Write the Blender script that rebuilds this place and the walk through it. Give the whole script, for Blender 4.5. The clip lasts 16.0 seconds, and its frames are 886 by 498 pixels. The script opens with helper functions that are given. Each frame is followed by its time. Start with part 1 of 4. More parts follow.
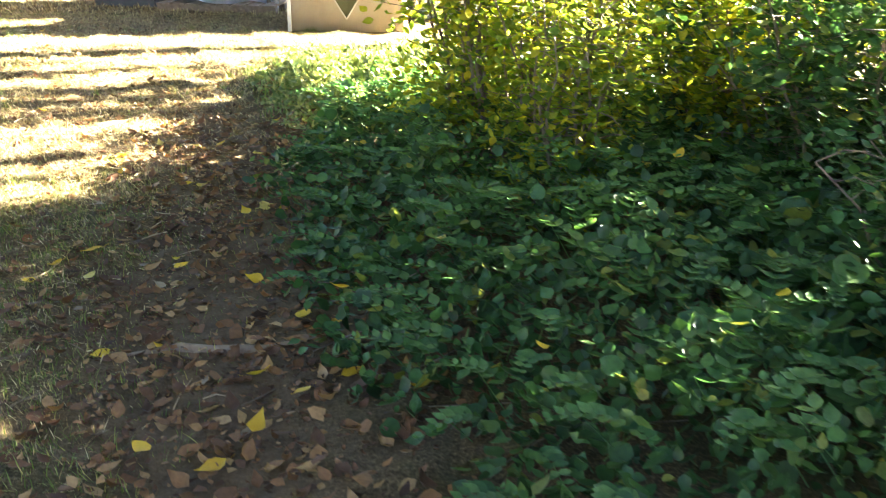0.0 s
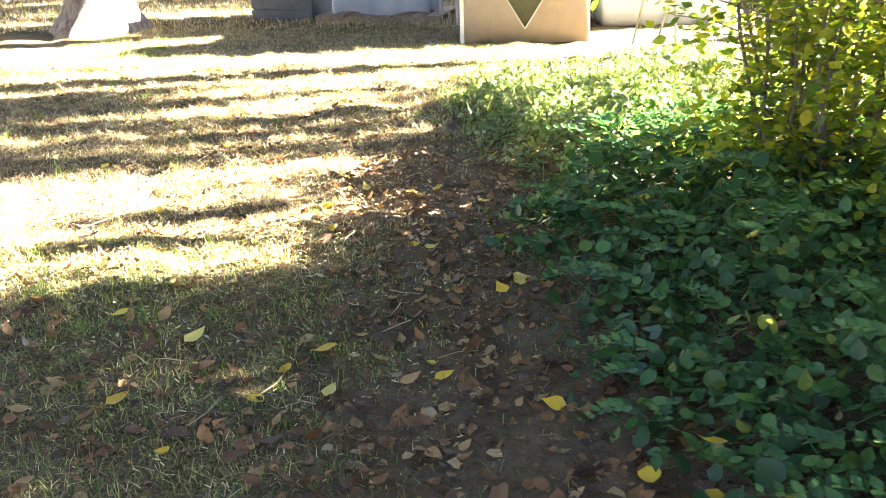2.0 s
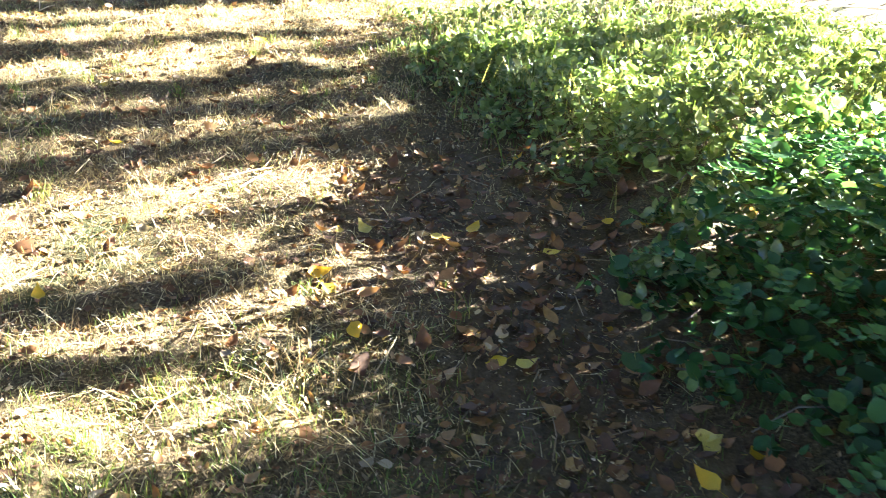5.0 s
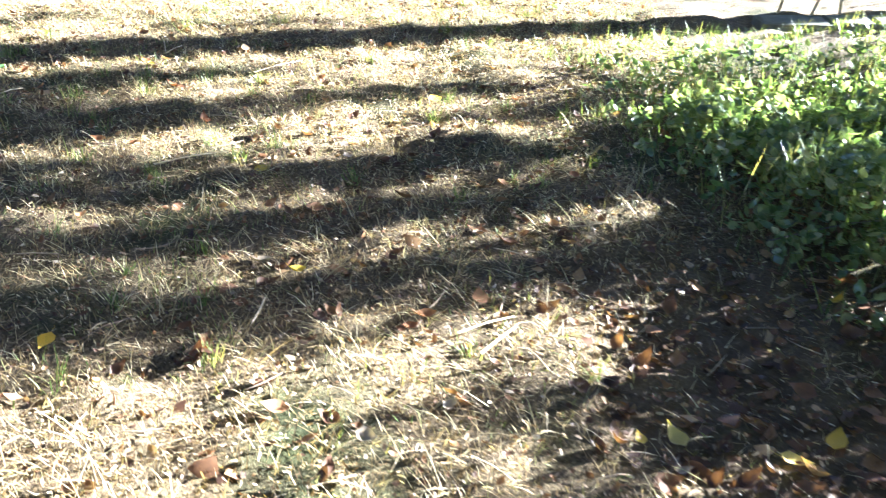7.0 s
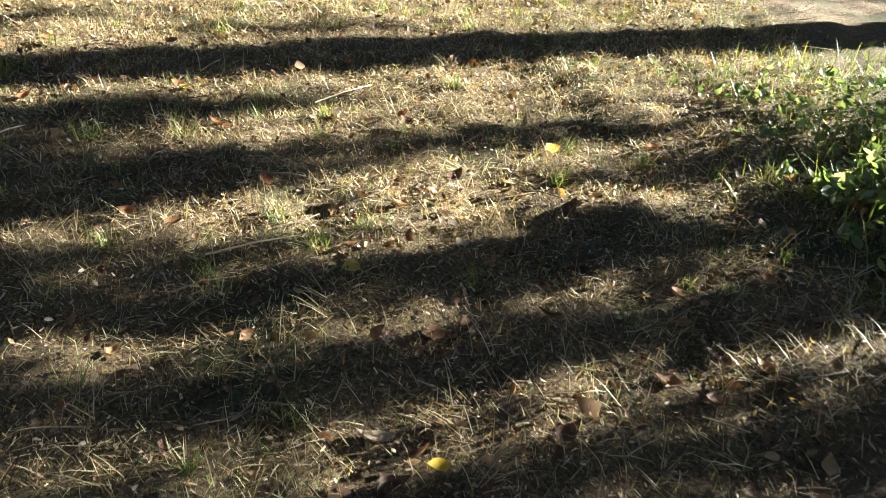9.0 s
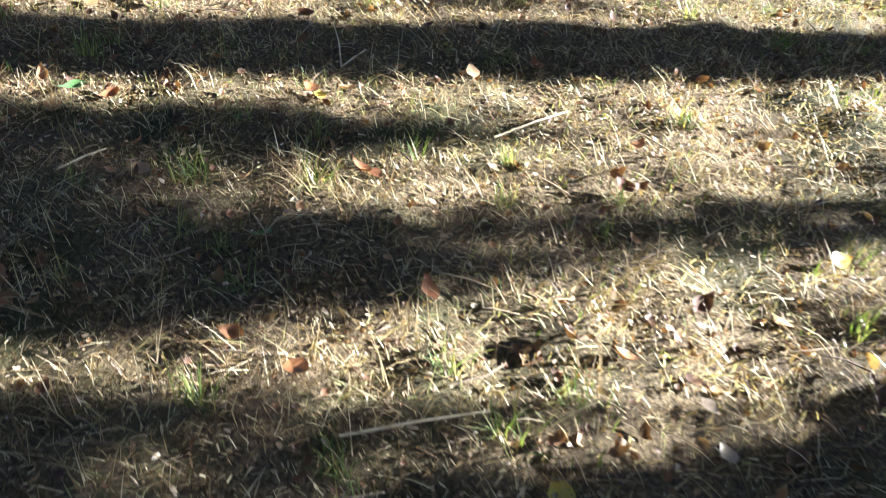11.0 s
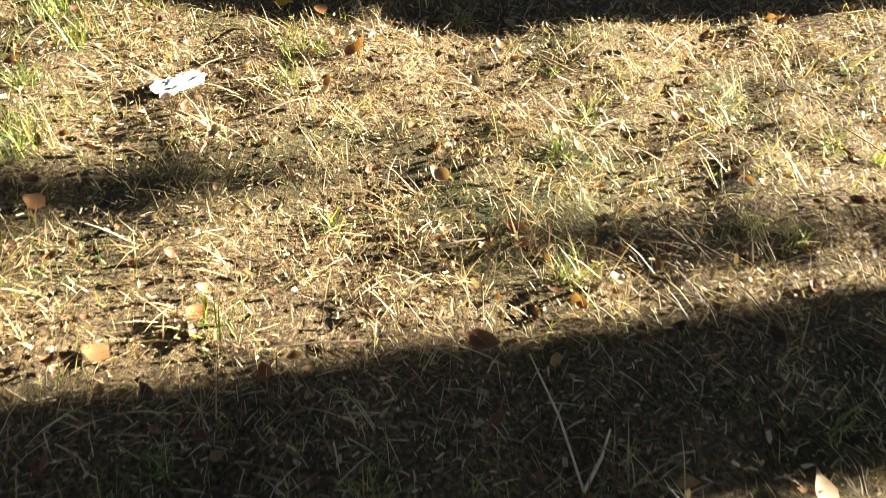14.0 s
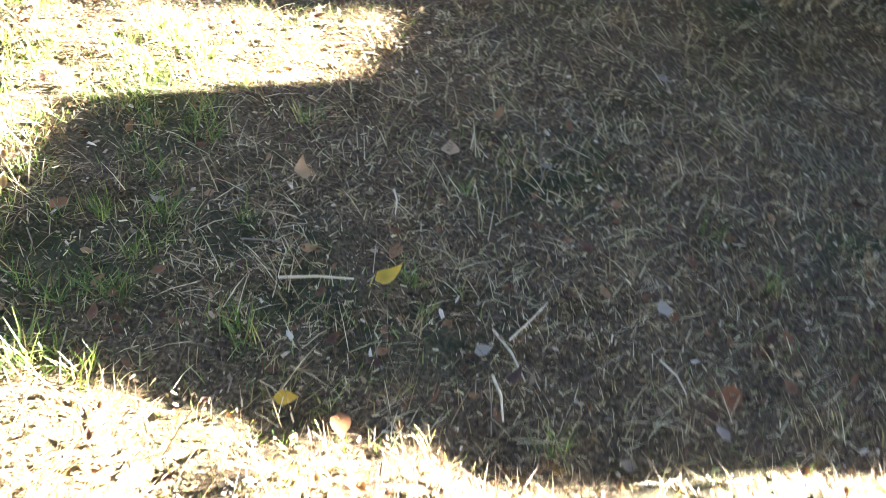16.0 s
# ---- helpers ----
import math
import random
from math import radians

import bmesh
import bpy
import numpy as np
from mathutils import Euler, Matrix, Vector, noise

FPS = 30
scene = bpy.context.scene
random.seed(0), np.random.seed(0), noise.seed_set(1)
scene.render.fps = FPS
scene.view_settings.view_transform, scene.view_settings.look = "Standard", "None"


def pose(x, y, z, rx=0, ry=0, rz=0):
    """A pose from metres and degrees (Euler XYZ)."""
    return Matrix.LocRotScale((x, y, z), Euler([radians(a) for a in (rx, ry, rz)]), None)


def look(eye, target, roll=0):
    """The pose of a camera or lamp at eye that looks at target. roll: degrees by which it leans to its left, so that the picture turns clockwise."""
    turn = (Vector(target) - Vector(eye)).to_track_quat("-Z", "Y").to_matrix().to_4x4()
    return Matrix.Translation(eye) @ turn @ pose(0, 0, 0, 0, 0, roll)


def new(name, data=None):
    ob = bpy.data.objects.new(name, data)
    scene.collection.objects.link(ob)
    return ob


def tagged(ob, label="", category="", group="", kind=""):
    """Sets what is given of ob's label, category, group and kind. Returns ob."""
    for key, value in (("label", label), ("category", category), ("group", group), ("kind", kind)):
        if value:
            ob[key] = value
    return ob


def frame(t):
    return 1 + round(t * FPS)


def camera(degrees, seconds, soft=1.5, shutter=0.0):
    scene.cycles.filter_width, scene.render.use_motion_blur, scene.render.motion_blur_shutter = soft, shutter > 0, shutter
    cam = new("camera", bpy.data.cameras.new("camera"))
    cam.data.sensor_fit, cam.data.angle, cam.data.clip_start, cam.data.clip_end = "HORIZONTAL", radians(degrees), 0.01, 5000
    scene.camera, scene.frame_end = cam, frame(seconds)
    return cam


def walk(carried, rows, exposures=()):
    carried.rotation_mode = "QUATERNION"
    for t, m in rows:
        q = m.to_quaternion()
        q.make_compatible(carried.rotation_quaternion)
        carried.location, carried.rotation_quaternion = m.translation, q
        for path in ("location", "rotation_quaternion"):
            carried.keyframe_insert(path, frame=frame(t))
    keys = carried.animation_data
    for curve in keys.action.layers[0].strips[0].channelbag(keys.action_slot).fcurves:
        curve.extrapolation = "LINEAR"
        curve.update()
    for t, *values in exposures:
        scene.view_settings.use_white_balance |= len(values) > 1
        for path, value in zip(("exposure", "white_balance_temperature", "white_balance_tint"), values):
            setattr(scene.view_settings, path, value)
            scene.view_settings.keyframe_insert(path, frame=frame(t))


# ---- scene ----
cam = camera(53.3, 16.0, 0.85, 0.3)
METRES, EYE, TILT, LEAN, TURN = 10.0, 1.5, 0.0, 0.0, 0.0
ROWS = [
    (0.0, 0.0, 0.0, 0.0, 0.31, -22.15, -0.77),
    (0.5, -0.0184, 0.0247, -0.0026, 1.62, -20.74, -0.27),
    (1.0, -0.0419, 0.0505, -0.0039, 1.92, -21.49, 0.3),
    (1.5, -0.0619, 0.0761, -0.0065, 4.31, -20.71, 0.42),
    (2.0, -0.0755, 0.1013, -0.0068, 7.53, -21.91, 1.77),
    (2.5, -0.0931, 0.1307, -0.0113, 4.15, -23.92, -0.33),
    (3.0, -0.1095, 0.1602, -0.0083, -2.22, -24.14, -0.25),
    (5.5, -0.1873, 0.2905, -0.0077, -3.4, -30.3, -2.22),
    (6.0, -0.2019, 0.3179, -0.0116, -2.5, -31.3, -1.95),
    (6.5, -0.2206, 0.3454, -0.0082, -2.27, -31.28, -2.4),
    (7.0, -0.2366, 0.375, -0.0093, 0.72, -29.25, -1.65),
    (7.5, -0.2476, 0.4027, -0.0106, 2.26, -31.19, -1.04),
    (8.0, -0.2632, 0.428, -0.0083, 0.1, -31.74, -0.79),
    (10.5, -0.306, 0.5498, -0.0178, 6.49, -36.05, -6.17),
    (11.0, -0.3207, 0.5811, -0.0157, 9.39, -39.35, -4.44),
    (11.5, -0.3387, 0.6045, -0.0153, 2.87, -39.05, -1.11),
    (12.0, -0.3511, 0.6248, -0.0168, 2.38, -38.93, -3.54),
    (12.5, -0.3652, 0.6542, -0.0124, 3.3, -40.36, -2.87),
    (13.0, -0.385, 0.6817, -0.0135, 4.37, -40.36, -3.23),
    (13.5, -0.4001, 0.7128, -0.0136, 3.25, -42.32, -2.43),
    (14.0, -0.4091, 0.745, -0.0145, 5.21, -45.15, -3.83),
    (14.5, -0.4141, 0.7754, -0.015, 5.99, -45.54, -2.57),
    (15.0, -0.4271, 0.8106, -0.0112, 6.12, -44.07, -2.96),
    (15.5, -0.4307, 0.8417, -0.0118, 3.6, -42.01, -1.67),
    (16.0, -0.4331, 0.8798, -0.0095, 11.76, -43.09, -6.35),
]
EXPOSURES = [(0, 6.1, 6900, 9), (0.5, 6.5, 6600, 8), (1, 6.6, 6400, 8), (1.5, 6.2, 6600, 12), (3, 6.15, 6300, 13), (5.5, 5.2, 5650, 10), (7, 4.8, 5100, 13), (7.5, 4.05, 5900, 9), (8, 3.75, 5700, 8), (10.5, 3.4, 6000, 14), (11, 3.95, 5350, 15), (12.5, 3.9, 5100, 8), (14, 3.6, 6700, 12), (15, 3.6, 7500, 8), (15.5, 3.75, 6100, 8), (16, 6.0, 5700, 15)]
walk(cam, [(t, pose(0, 0, EYE, TILT, LEAN, TURN) @ pose(METRES * x, METRES * y, METRES * z, 90 + pitch, roll, yaw)) for t, x, y, z, yaw, pitch, roll in ROWS], EXPOSURES)

# ---- light ----
SUN_UP, SUN_AHEAD = 17.0, 17.0   # degrees above the horizon; degrees ahead of the right-hand side
se, sa = radians(SUN_UP), radians(SUN_AHEAD)
TALL = math.tan(se) / math.tan(radians(14))
TO_SUN = Vector((math.cos(se) * math.cos(sa), math.cos(se) * math.sin(sa), math.sin(se)))
world = bpy.data.worlds.new("sky")
scene.world = world
world.use_nodes = True
wn = world.node_tree
sky = wn.nodes.new("ShaderNodeTexSky")
sky.sky_type, sky.sun_disc = "NISHITA", False
sky.air_density, sky.dust_density = 0.35, 0.3
sky.sun_elevation, sky.sun_rotation = se, radians(90) - sa
wn.links.new(sky.outputs[0], wn.nodes["Background"].inputs[0])
wn.nodes["Background"].inputs[1].default_value = 0.05
sun = new("sun", bpy.data.lights.new("sun", "SUN"))
sun.data.energy, sun.data.angle, sun.data.color = 5.0, radians(0.6), (1.0, 0.93, 0.80)
sun.matrix_world = look(TO_SUN * 40, (0, 0, 0))

# ---- small tools ----
rng = np.random.default_rng(7)


def smooth(a, b, v):
    u = np.clip((np.asarray(v, float) - a) / (b - a), 0, 1)
    return u * u * (3 - 2 * u)


def waves(x, y, scale, seed):
    """Cheap smooth noise of about -1 to 1 for whole arrays."""
    r = np.random.default_rng(seed)
    out = 0
    for k in range(7):
        a, p = r.uniform(0, 6.283), r.uniform(0, 6.283)
        f = r.uniform(0.6, 1.7) / scale
        out = out + np.sin((x * math.cos(a) + y * math.sin(a)) * f * 6.283 + p)
    return out / 3.2


def ground_z(x, y):
    """Height of the ground: a slight dip past the lawn, a worn trail, tufty bumps."""
    x, y = np.asarray(x, float), np.asarray(y, float)
    near = smooth(60, 25, np.hypot(x, y - 6))
    z = -0.12 * smooth(8.0, 11.2, y)
    z = z - 0.035 * bare(x, y) + near * (0.014 * waves(x, y, 0.9, 3) + 0.011 * waves(x, y, 0.33, 4) + 0.006 * waves(x, y, 0.17, 5))
    return z + 0.16 * smooth(-1.1, 0.6, x) * (1 - smooth(0.3, 1.6, x) * smooth(4.9, 5.6, y)) * smooth(9.4, 8.6, y) * smooth(-1, 2, y)


def bare(x, y):
    """1 on the worn earth trail beside the bank, 0 on grass."""
    x, y = np.asarray(x, float), np.asarray(y, float)
    mid = -0.62 - 0.62 * smooth(2.2, 4.6, y) - 0.16 * smooth(4.5, 6, y) + 0.06 * np.sin(y * 1.7)
    half = 0.42 + 0.12 * np.sin(y * 2.3 + 1)
    d = np.abs(x - mid) + 0.16 * waves(x, y, 0.5, 8)
    return smooth(half + 0.26, half - 0.26, d) * smooth(7.2, 5.4, y + 0.5 * waves(x, y, 0.7, 9))


def mesh_from(name, verts, tris):
    """A triangle mesh straight from arrays."""
    me = bpy.data.meshes.new(name)
    verts, tris = np.asarray(verts, np.float32), np.asarray(tris, np.int32)
    me.vertices.add(len(verts))
    me.vertices.foreach_set("co", verts.ravel())
    me.loops.add(tris.size)
    me.loops.foreach_set("vertex_index", tris.ravel())
    me.polygons.add(len(tris))
    me.polygons.foreach_set("loop_start", np.arange(0, tris.size, 3, dtype=np.int32))
    me.polygons.foreach_set("loop_total", np.full(len(tris), 3, np.int32))
    me.update(calc_edges=True)
    me.validate()
    return me


def obj(name, me, material, parent=None, label="", category="", group="", kind="", smooth_faces=False):
    if smooth_faces:
        me.polygons.foreach_set("use_smooth", np.ones(len(me.polygons), bool))
    if material and not me.materials:
        me.materials.append(material)
    ob = new(name, me)
    ob.parent = parent
    return tagged(ob, label, category, group, kind)


def part(name, bm, material, parent, label=""):
    me = bpy.data.meshes.new(name)
    bm.normal_update()
    bm.to_mesh(me)
    bm.free()
    return obj(name, me, material, parent, label)


def turns(yaw, tilt, roll):
    """Rotation matrices Rz(yaw) Rx(tilt) Ry(roll) for arrays of angles."""
    cy, sy, cx, sx, cr, sr = np.cos(yaw), np.sin(yaw), np.cos(tilt), np.sin(tilt), np.cos(roll), np.sin(roll)
    o, i = np.zeros_like(cy), np.ones_like(cy)
    rz = np.stack([cy, -sy, o, sy, cy, o, o, o, i], -1).reshape(-1, 3, 3)
    rx = np.stack([i, o, o, o, cx, -sx, o, sx, cx], -1).reshape(-1, 3, 3)
    ry = np.stack([cr, o, sr, o, i, o, -sr, o, cr], -1).reshape(-1, 3, 3)
    return rz @ rx @ ry


def scatter(template, places, rot, size):
    """Copies of a small template (verts, tris) joined into arrays."""
    v, f = np.asarray(template[0], float), np.asarray(template[1], int)
    out = np.einsum("nij,vj->nvi", rot, v) * np.asarray(size)[:, None, None] + np.asarray(places)[:, None, :]
    tri = f[None] + (np.arange(len(places)) * len(v))[:, None, None]
    return out.reshape(-1, 3), tri.reshape(-1, 3)


def join(*sets):
    vs, fs, n = [], [], 0
    for v, f in sets:
        vs.append(v), fs.append(f + n)
        n += len(v)
    return np.concatenate(vs), np.concatenate(fs)


def leaf_shape(kind="oval", curl=0.25, fold=0.12, n=5):
    """A leaf one unit long, folded on its midrib and curled at the tip: 4n triangles or so."""
    rows = []
    for i in range(n + 1):
        u = i / n
        if kind == "oval":
            w = 0.30 * math.sin(math.pi * u ** 0.8) + (0.012 if u < 0.1 else 0)
        elif kind == "heart":
            w = 0.50 * math.sin(math.pi * min(1, 0.18 + 0.82 * u)) ** 0.8 * (1.0 if u < 0.45 else 1.05 - 0.35 * (u - 0.45))
        else:
            w = 0.36 * math.sin(math.pi * u ** 0.72) * (1.05 - 0.35 * u) + (0.01 if u < 0.1 else 0)
        rows.append((u, w if i < n else 0.0))
    v, f = [], []
    for i, (u, w) in enumerate(rows):
        bend = curl * (u - 0.35) ** 2
        wave = 0.02 * math.sin(i * 2.1)
        v += [(-w, u, bend + fold * w * 2 + wave), (0, u, bend), (w, u, bend + fold * w * 2 - wave)]
    for i in range(n):
        a, b = 3 * i, 3 * i + 3
        f += [(a, a + 1, b + 1), (a, b + 1, b), (a + 1, a + 2, b + 2), (a + 1, b + 2, b + 1)]
    return np.array(v), np.array(f)


def blades(x, y, length, width, lean, yaw, z=None):
    """Grass blades: two joints, bent over by lean (radians). Three triangles each."""
    n = len(x)
    z0 = ground_z(x, y) - 0.004 if z is None else z
    d = np.stack([np.cos(yaw), np.sin(yaw)], -1)
    s = np.stack([-d[:, 1], d[:, 0]], -1) * (width / 2)[:, None]
    l1, l2 = lean * 0.9, np.minimum(lean * 1.12, 1.58)
    h1, r1 = length * 0.5 * np.cos(l1), length * 0.5 * np.sin(l1)
    h2, r2 = h1 + length * 0.5 * np.cos(l2), r1 + length * 0.5 * np.sin(l2)
    p0, z0 = np.stack([x, y], -1), np.asarray(z0)
    p1, p2 = p0 + d * r1[:, None], p0 + d * r2[:, None]
    v = np.empty((n, 5, 3))
    v[:, 0, :2], v[:, 1, :2], v[:, 2, :2], v[:, 3, :2], v[:, 4, :2] = p0 - s, p0 + s, p1 - s * 0.8, p1 + s * 0.8, p2
    v[:, 0, 2] = v[:, 1, 2] = z0
    v[:, 2, 2] = v[:, 3, 2] = z0 + h1
    v[:, 4, 2] = z0 + np.maximum(h2, 0.003)
    f = np.array([(0, 1, 3), (0, 3, 2), (2, 3, 4)])[None] + (np.arange(n) * 5)[:, None, None]
    return v.reshape(-1, 3), f.reshape(-1, 3)


def tube(points, radii, sides=8):
    """A tapered round limb through points, as arrays."""
    pts = [Vector(p) for p in points]
    v, f = [], []
    for i, p in enumerate(pts):
        t = (pts[min(i + 1, len(pts) - 1)] - pts[max(i - 1, 0)]).normalized()
        a = t.orthogonal().normalized() if i == 0 else (a - t * a.dot(t)).normalized()
        b = t.cross(a)
        for k in range(sides):
            w = 6.2832 * k / sides
            v.append(p + (a * math.cos(w) + b * math.sin(w)) * radii[i])
    for i in range(len(pts) - 1):
        for k in range(sides):
            q, r = i * sides + k, i * sides + (k + 1) % sides
            f += [(q, r, r + sides), (q, r + sides, q + sides)]
    v.append(pts[-1] + (pts[-1] - pts[-2]).normalized() * radii[-1])
    f += [((len(pts) - 1) * sides + k, (len(pts) - 1) * sides + (k + 1) % sides, len(v) - 1) for k in range(sides)]
    return np.array([tuple(p) for p in v]), np.array(f)


def box(bm, x0, x1, y0, y1, z0, z1, bevel=0.0):
    made = bmesh.ops.create_cube(bm, size=1.0, matrix=Matrix.Translation(((x0 + x1) / 2, (y0 + y1) / 2, (z0 + z1) / 2)) @ Matrix.Diagonal((x1 - x0, y1 - y0, z1 - z0, 1)))
    if bevel:
        edges = list({e for v in made["verts"] for e in v.link_edges})
        bmesh.ops.bevel(bm, geom=edges, offset=bevel, segments=2, affect="EDGES", profile=0.5)
    return bm


# ---- materials ----
def ramp(nt, fac, stops):
    node = nt.nodes.new("ShaderNodeValToRGB")
    el = node.color_ramp.elements
    while len(el) < len(stops):
        el.new(0.5)
    for e, (p, c) in zip(el, stops):
        e.position, e.color = p, (*c, 1)
    nt.links.new(fac, node.inputs[0])
    return node.outputs[0]


def noise_tex(nt, scale, detail=5, rough=0.6, coords=None):
    node = nt.nodes.new("ShaderNodeTexNoise")
    node.inputs["Scale"].default_value, node.inputs["Detail"].default_value, node.inputs["Roughness"].default_value = scale, detail, rough
    src = coords or nt.nodes.new("ShaderNodeTexCoord").outputs["Object"]
    nt.links.new(src, node.inputs["Vector"])
    return node.outputs[0]


def blend(nt, fac, a, b, mode="MIX"):
    node = nt.nodes.new("ShaderNodeMix")
    node.data_type, node.blend_type = "RGBA", mode
    for sock, val in ((node.inputs[0], fac), (node.inputs[6], a), (node.inputs[7], b)):
        if isinstance(val, (int, float)):
            sock.default_value = val
        elif isinstance(val, tuple):
            sock.default_value = (*val, 1)
        else:
            nt.links.new(val, sock)
    return node.outputs[2]


def material(name, rough=0.8, metal=0.0):
    m = bpy.data.materials.new(name)
    m.use_nodes = True
    b = m.node_tree.nodes["Principled BSDF"]
    b.inputs["Roughness"].default_value, b.inputs["Metallic"].default_value = rough, metal
    return m, m.node_tree, b


def bump(nt, b, height, strength=0.5, distance=0.01):
    node = nt.nodes.new("ShaderNodeBump")
    node.inputs["Strength"].default_value, node.inputs["Distance"].default_value = strength, distance
    nt.links.new(height, node.inputs["Height"])
    nt.links.new(node.outputs[0], b.inputs["Normal"])


def leafy(name, stops, rough=0.5, through_light=0.4, single=False, gloss=0.4, glow=(1.25, 1.2, 0.6)):
    """Thin plant matter: colour by piece, fine mottling, light let through."""
    m, nt, b = material(name, rough)
    if single:
        pick = nt.nodes.new("ShaderNodeObjectInfo").outputs["Random"]
    else:
        pick = nt.nodes.new("ShaderNodeNewGeometry").outputs["Random Per Island"]
    col = ramp(nt, pick, stops)
    mott = ramp(nt, noise_tex(nt, 60, 3), [(0.3, (0.6, 0.58, 0.55)), (0.7, (1.15, 1.12, 1.05))])
    col = blend(nt, 0.7, col, mott, "MULTIPLY")
    nt.links.new(col, b.inputs["Base Color"])
    b.inputs["Specular IOR Level"].default_value = gloss
    tr = nt.nodes.new("ShaderNodeBsdfTranslucent")
    nt.links.new(blend(nt, 1.0, col, glow, "MULTIPLY"), tr.inputs[0])
    mix = nt.nodes.new("ShaderNodeMixShader")
    mix.inputs[0].default_value = through_light
    nt.links.new(b.outputs[0], mix.inputs[1])
    nt.links.new(tr.outputs[0], mix.inputs[2])
    nt.links.new(mix.outputs[0], nt.nodes["Material Output"].inputs[0])
    return m


STRAW = leafy("dry_straw", [(0.0, (0.07, 0.042, 0.02)), (0.3, (0.20, 0.135, 0.065)), (0.62, (0.42, 0.32, 0.165)), (0.86, (0.74, 0.65, 0.45)), (1.0, (0.28, 0.30, 0.10))], 0.5, 0.35)
GREEN = leafy("green_grass", [(0.0, (0.06, 0.10, 0.02)), (0.5, (0.14, 0.21, 0.05)), (0.8, (0.26, 0.31, 0.09)), (1.0, (0.42, 0.36, 0.14))], 0.45, 0.4)
IVY = leafy("ground_cover_leaves", [(0.0, (0.022, 0.060, 0.022)), (0.5, (0.040, 0.108, 0.036)), (0.85, (0.06, 0.155, 0.05)), (1.0, (0.20, 0.22, 0.05))], 0.45, 0.35, gloss=0.35)
FERN = leafy("spray_leaves", [(0.0, (0.04, 0.105, 0.035)), (0.5, (0.075, 0.18, 0.06)), (1.0, (0.15, 0.27, 0.09))], 0.45, 0.4, glow=(1.0, 1.25, 0.7))
IVY_ONE = leafy("ground_cover_leaf", [(0.0, (0.022, 0.060, 0.022)), (0.6, (0.040, 0.108, 0.036)), (1.0, (0.07, 0.165, 0.05))], 0.42, 0.35, True, 0.4)
SHRUB = leafy("shrub_leaves", [(0.0, (0.08, 0.15, 0.022)), (0.4, (0.16, 0.24, 0.03)), (0.75, (0.28, 0.32, 0.035)), (1.0, (0.48, 0.42, 0.045))], 0.45, 0.6)
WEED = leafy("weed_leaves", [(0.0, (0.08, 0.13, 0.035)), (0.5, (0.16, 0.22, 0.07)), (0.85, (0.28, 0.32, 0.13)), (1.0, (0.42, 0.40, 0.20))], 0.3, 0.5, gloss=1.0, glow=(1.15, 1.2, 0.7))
# very dark, so the added crowns and wood send little light down
CANOPY = leafy("canopy_leaves", [(0.0, (0.025, 0.045, 0.010)), (0.6, (0.04, 0.065, 0.014)), (1.0, (0.08, 0.085, 0.016))], 0.6, 0.2)
BROWN = leafy("dead_leaves", [(0.0, (0.05, 0.026, 0.014)), (0.45, (0.13, 0.062, 0.028)), (0.8, (0.24, 0.125, 0.055)), (1.0, (0.38, 0.25, 0.12))], 0.6, 0.2)
BROWN_ONE = leafy("dead_leaf", [(0.0, (0.10, 0.045, 0.022)), (0.4, (0.26, 0.11, 0.04)), (0.75, (0.34, 0.18, 0.08)), (1.0, (0.44, 0.31, 0.18))], 0.6, 0.2, True)
YELLOW_ONE = leafy("yellow_leaf", [(0.0, (0.58, 0.36, 0.03)), (0.6, (0.68, 0.50, 0.05)), (1.0, (0.60, 0.50, 0.16))], 0.5, 0.3, True)
FRESH_ONE = leafy("fresh_leaf", [(0.0, (0.07, 0.17, 0.05)), (1.0, (0.10, 0.21, 0.07))], 0.45, 0.3, True)
PALE_ONE = leafy("bleached_leaf", [(0.0, (0.20, 0.155, 0.11)), (1.0, (0.36, 0.30, 0.22))], 0.5, 0.15, True)
CRUMBS = leafy("bleached_crumbs", [(0.0, (0.12, 0.07, 0.04)), (0.5, (0.28, 0.20, 0.12)), (0.85, (0.46, 0.36, 0.24)), (1.0, (0.66, 0.58, 0.46))], 0.5, 0.2)
PAPER, nt, b = material("white_paper", 0.8)
nt.links.new(ramp(nt, noise_tex(nt, 50, 4), [(0.3, (0.52, 0.52, 0.52)), (0.7, (0.72, 0.72, 0.71))]), b.inputs["Base Color"])
TWIG, nt, b = material("twig", 0.85)
nt.links.new(ramp(nt, nt.nodes.new("ShaderNodeNewGeometry").outputs["Random Per Island"], [(0, (0.07, 0.048, 0.03)), (0.6, (0.20, 0.145, 0.09)), (1, (0.42, 0.33, 0.20))]), b.inputs["Base Color"])
STALK, nt, b = material("pale_stalk", 0.6)
nt.links.new(ramp(nt, noise_tex(nt, 40), [(0.3, (0.40, 0.31, 0.16)), (0.7, (0.66, 0.56, 0.36))]), b.inputs["Base Color"])

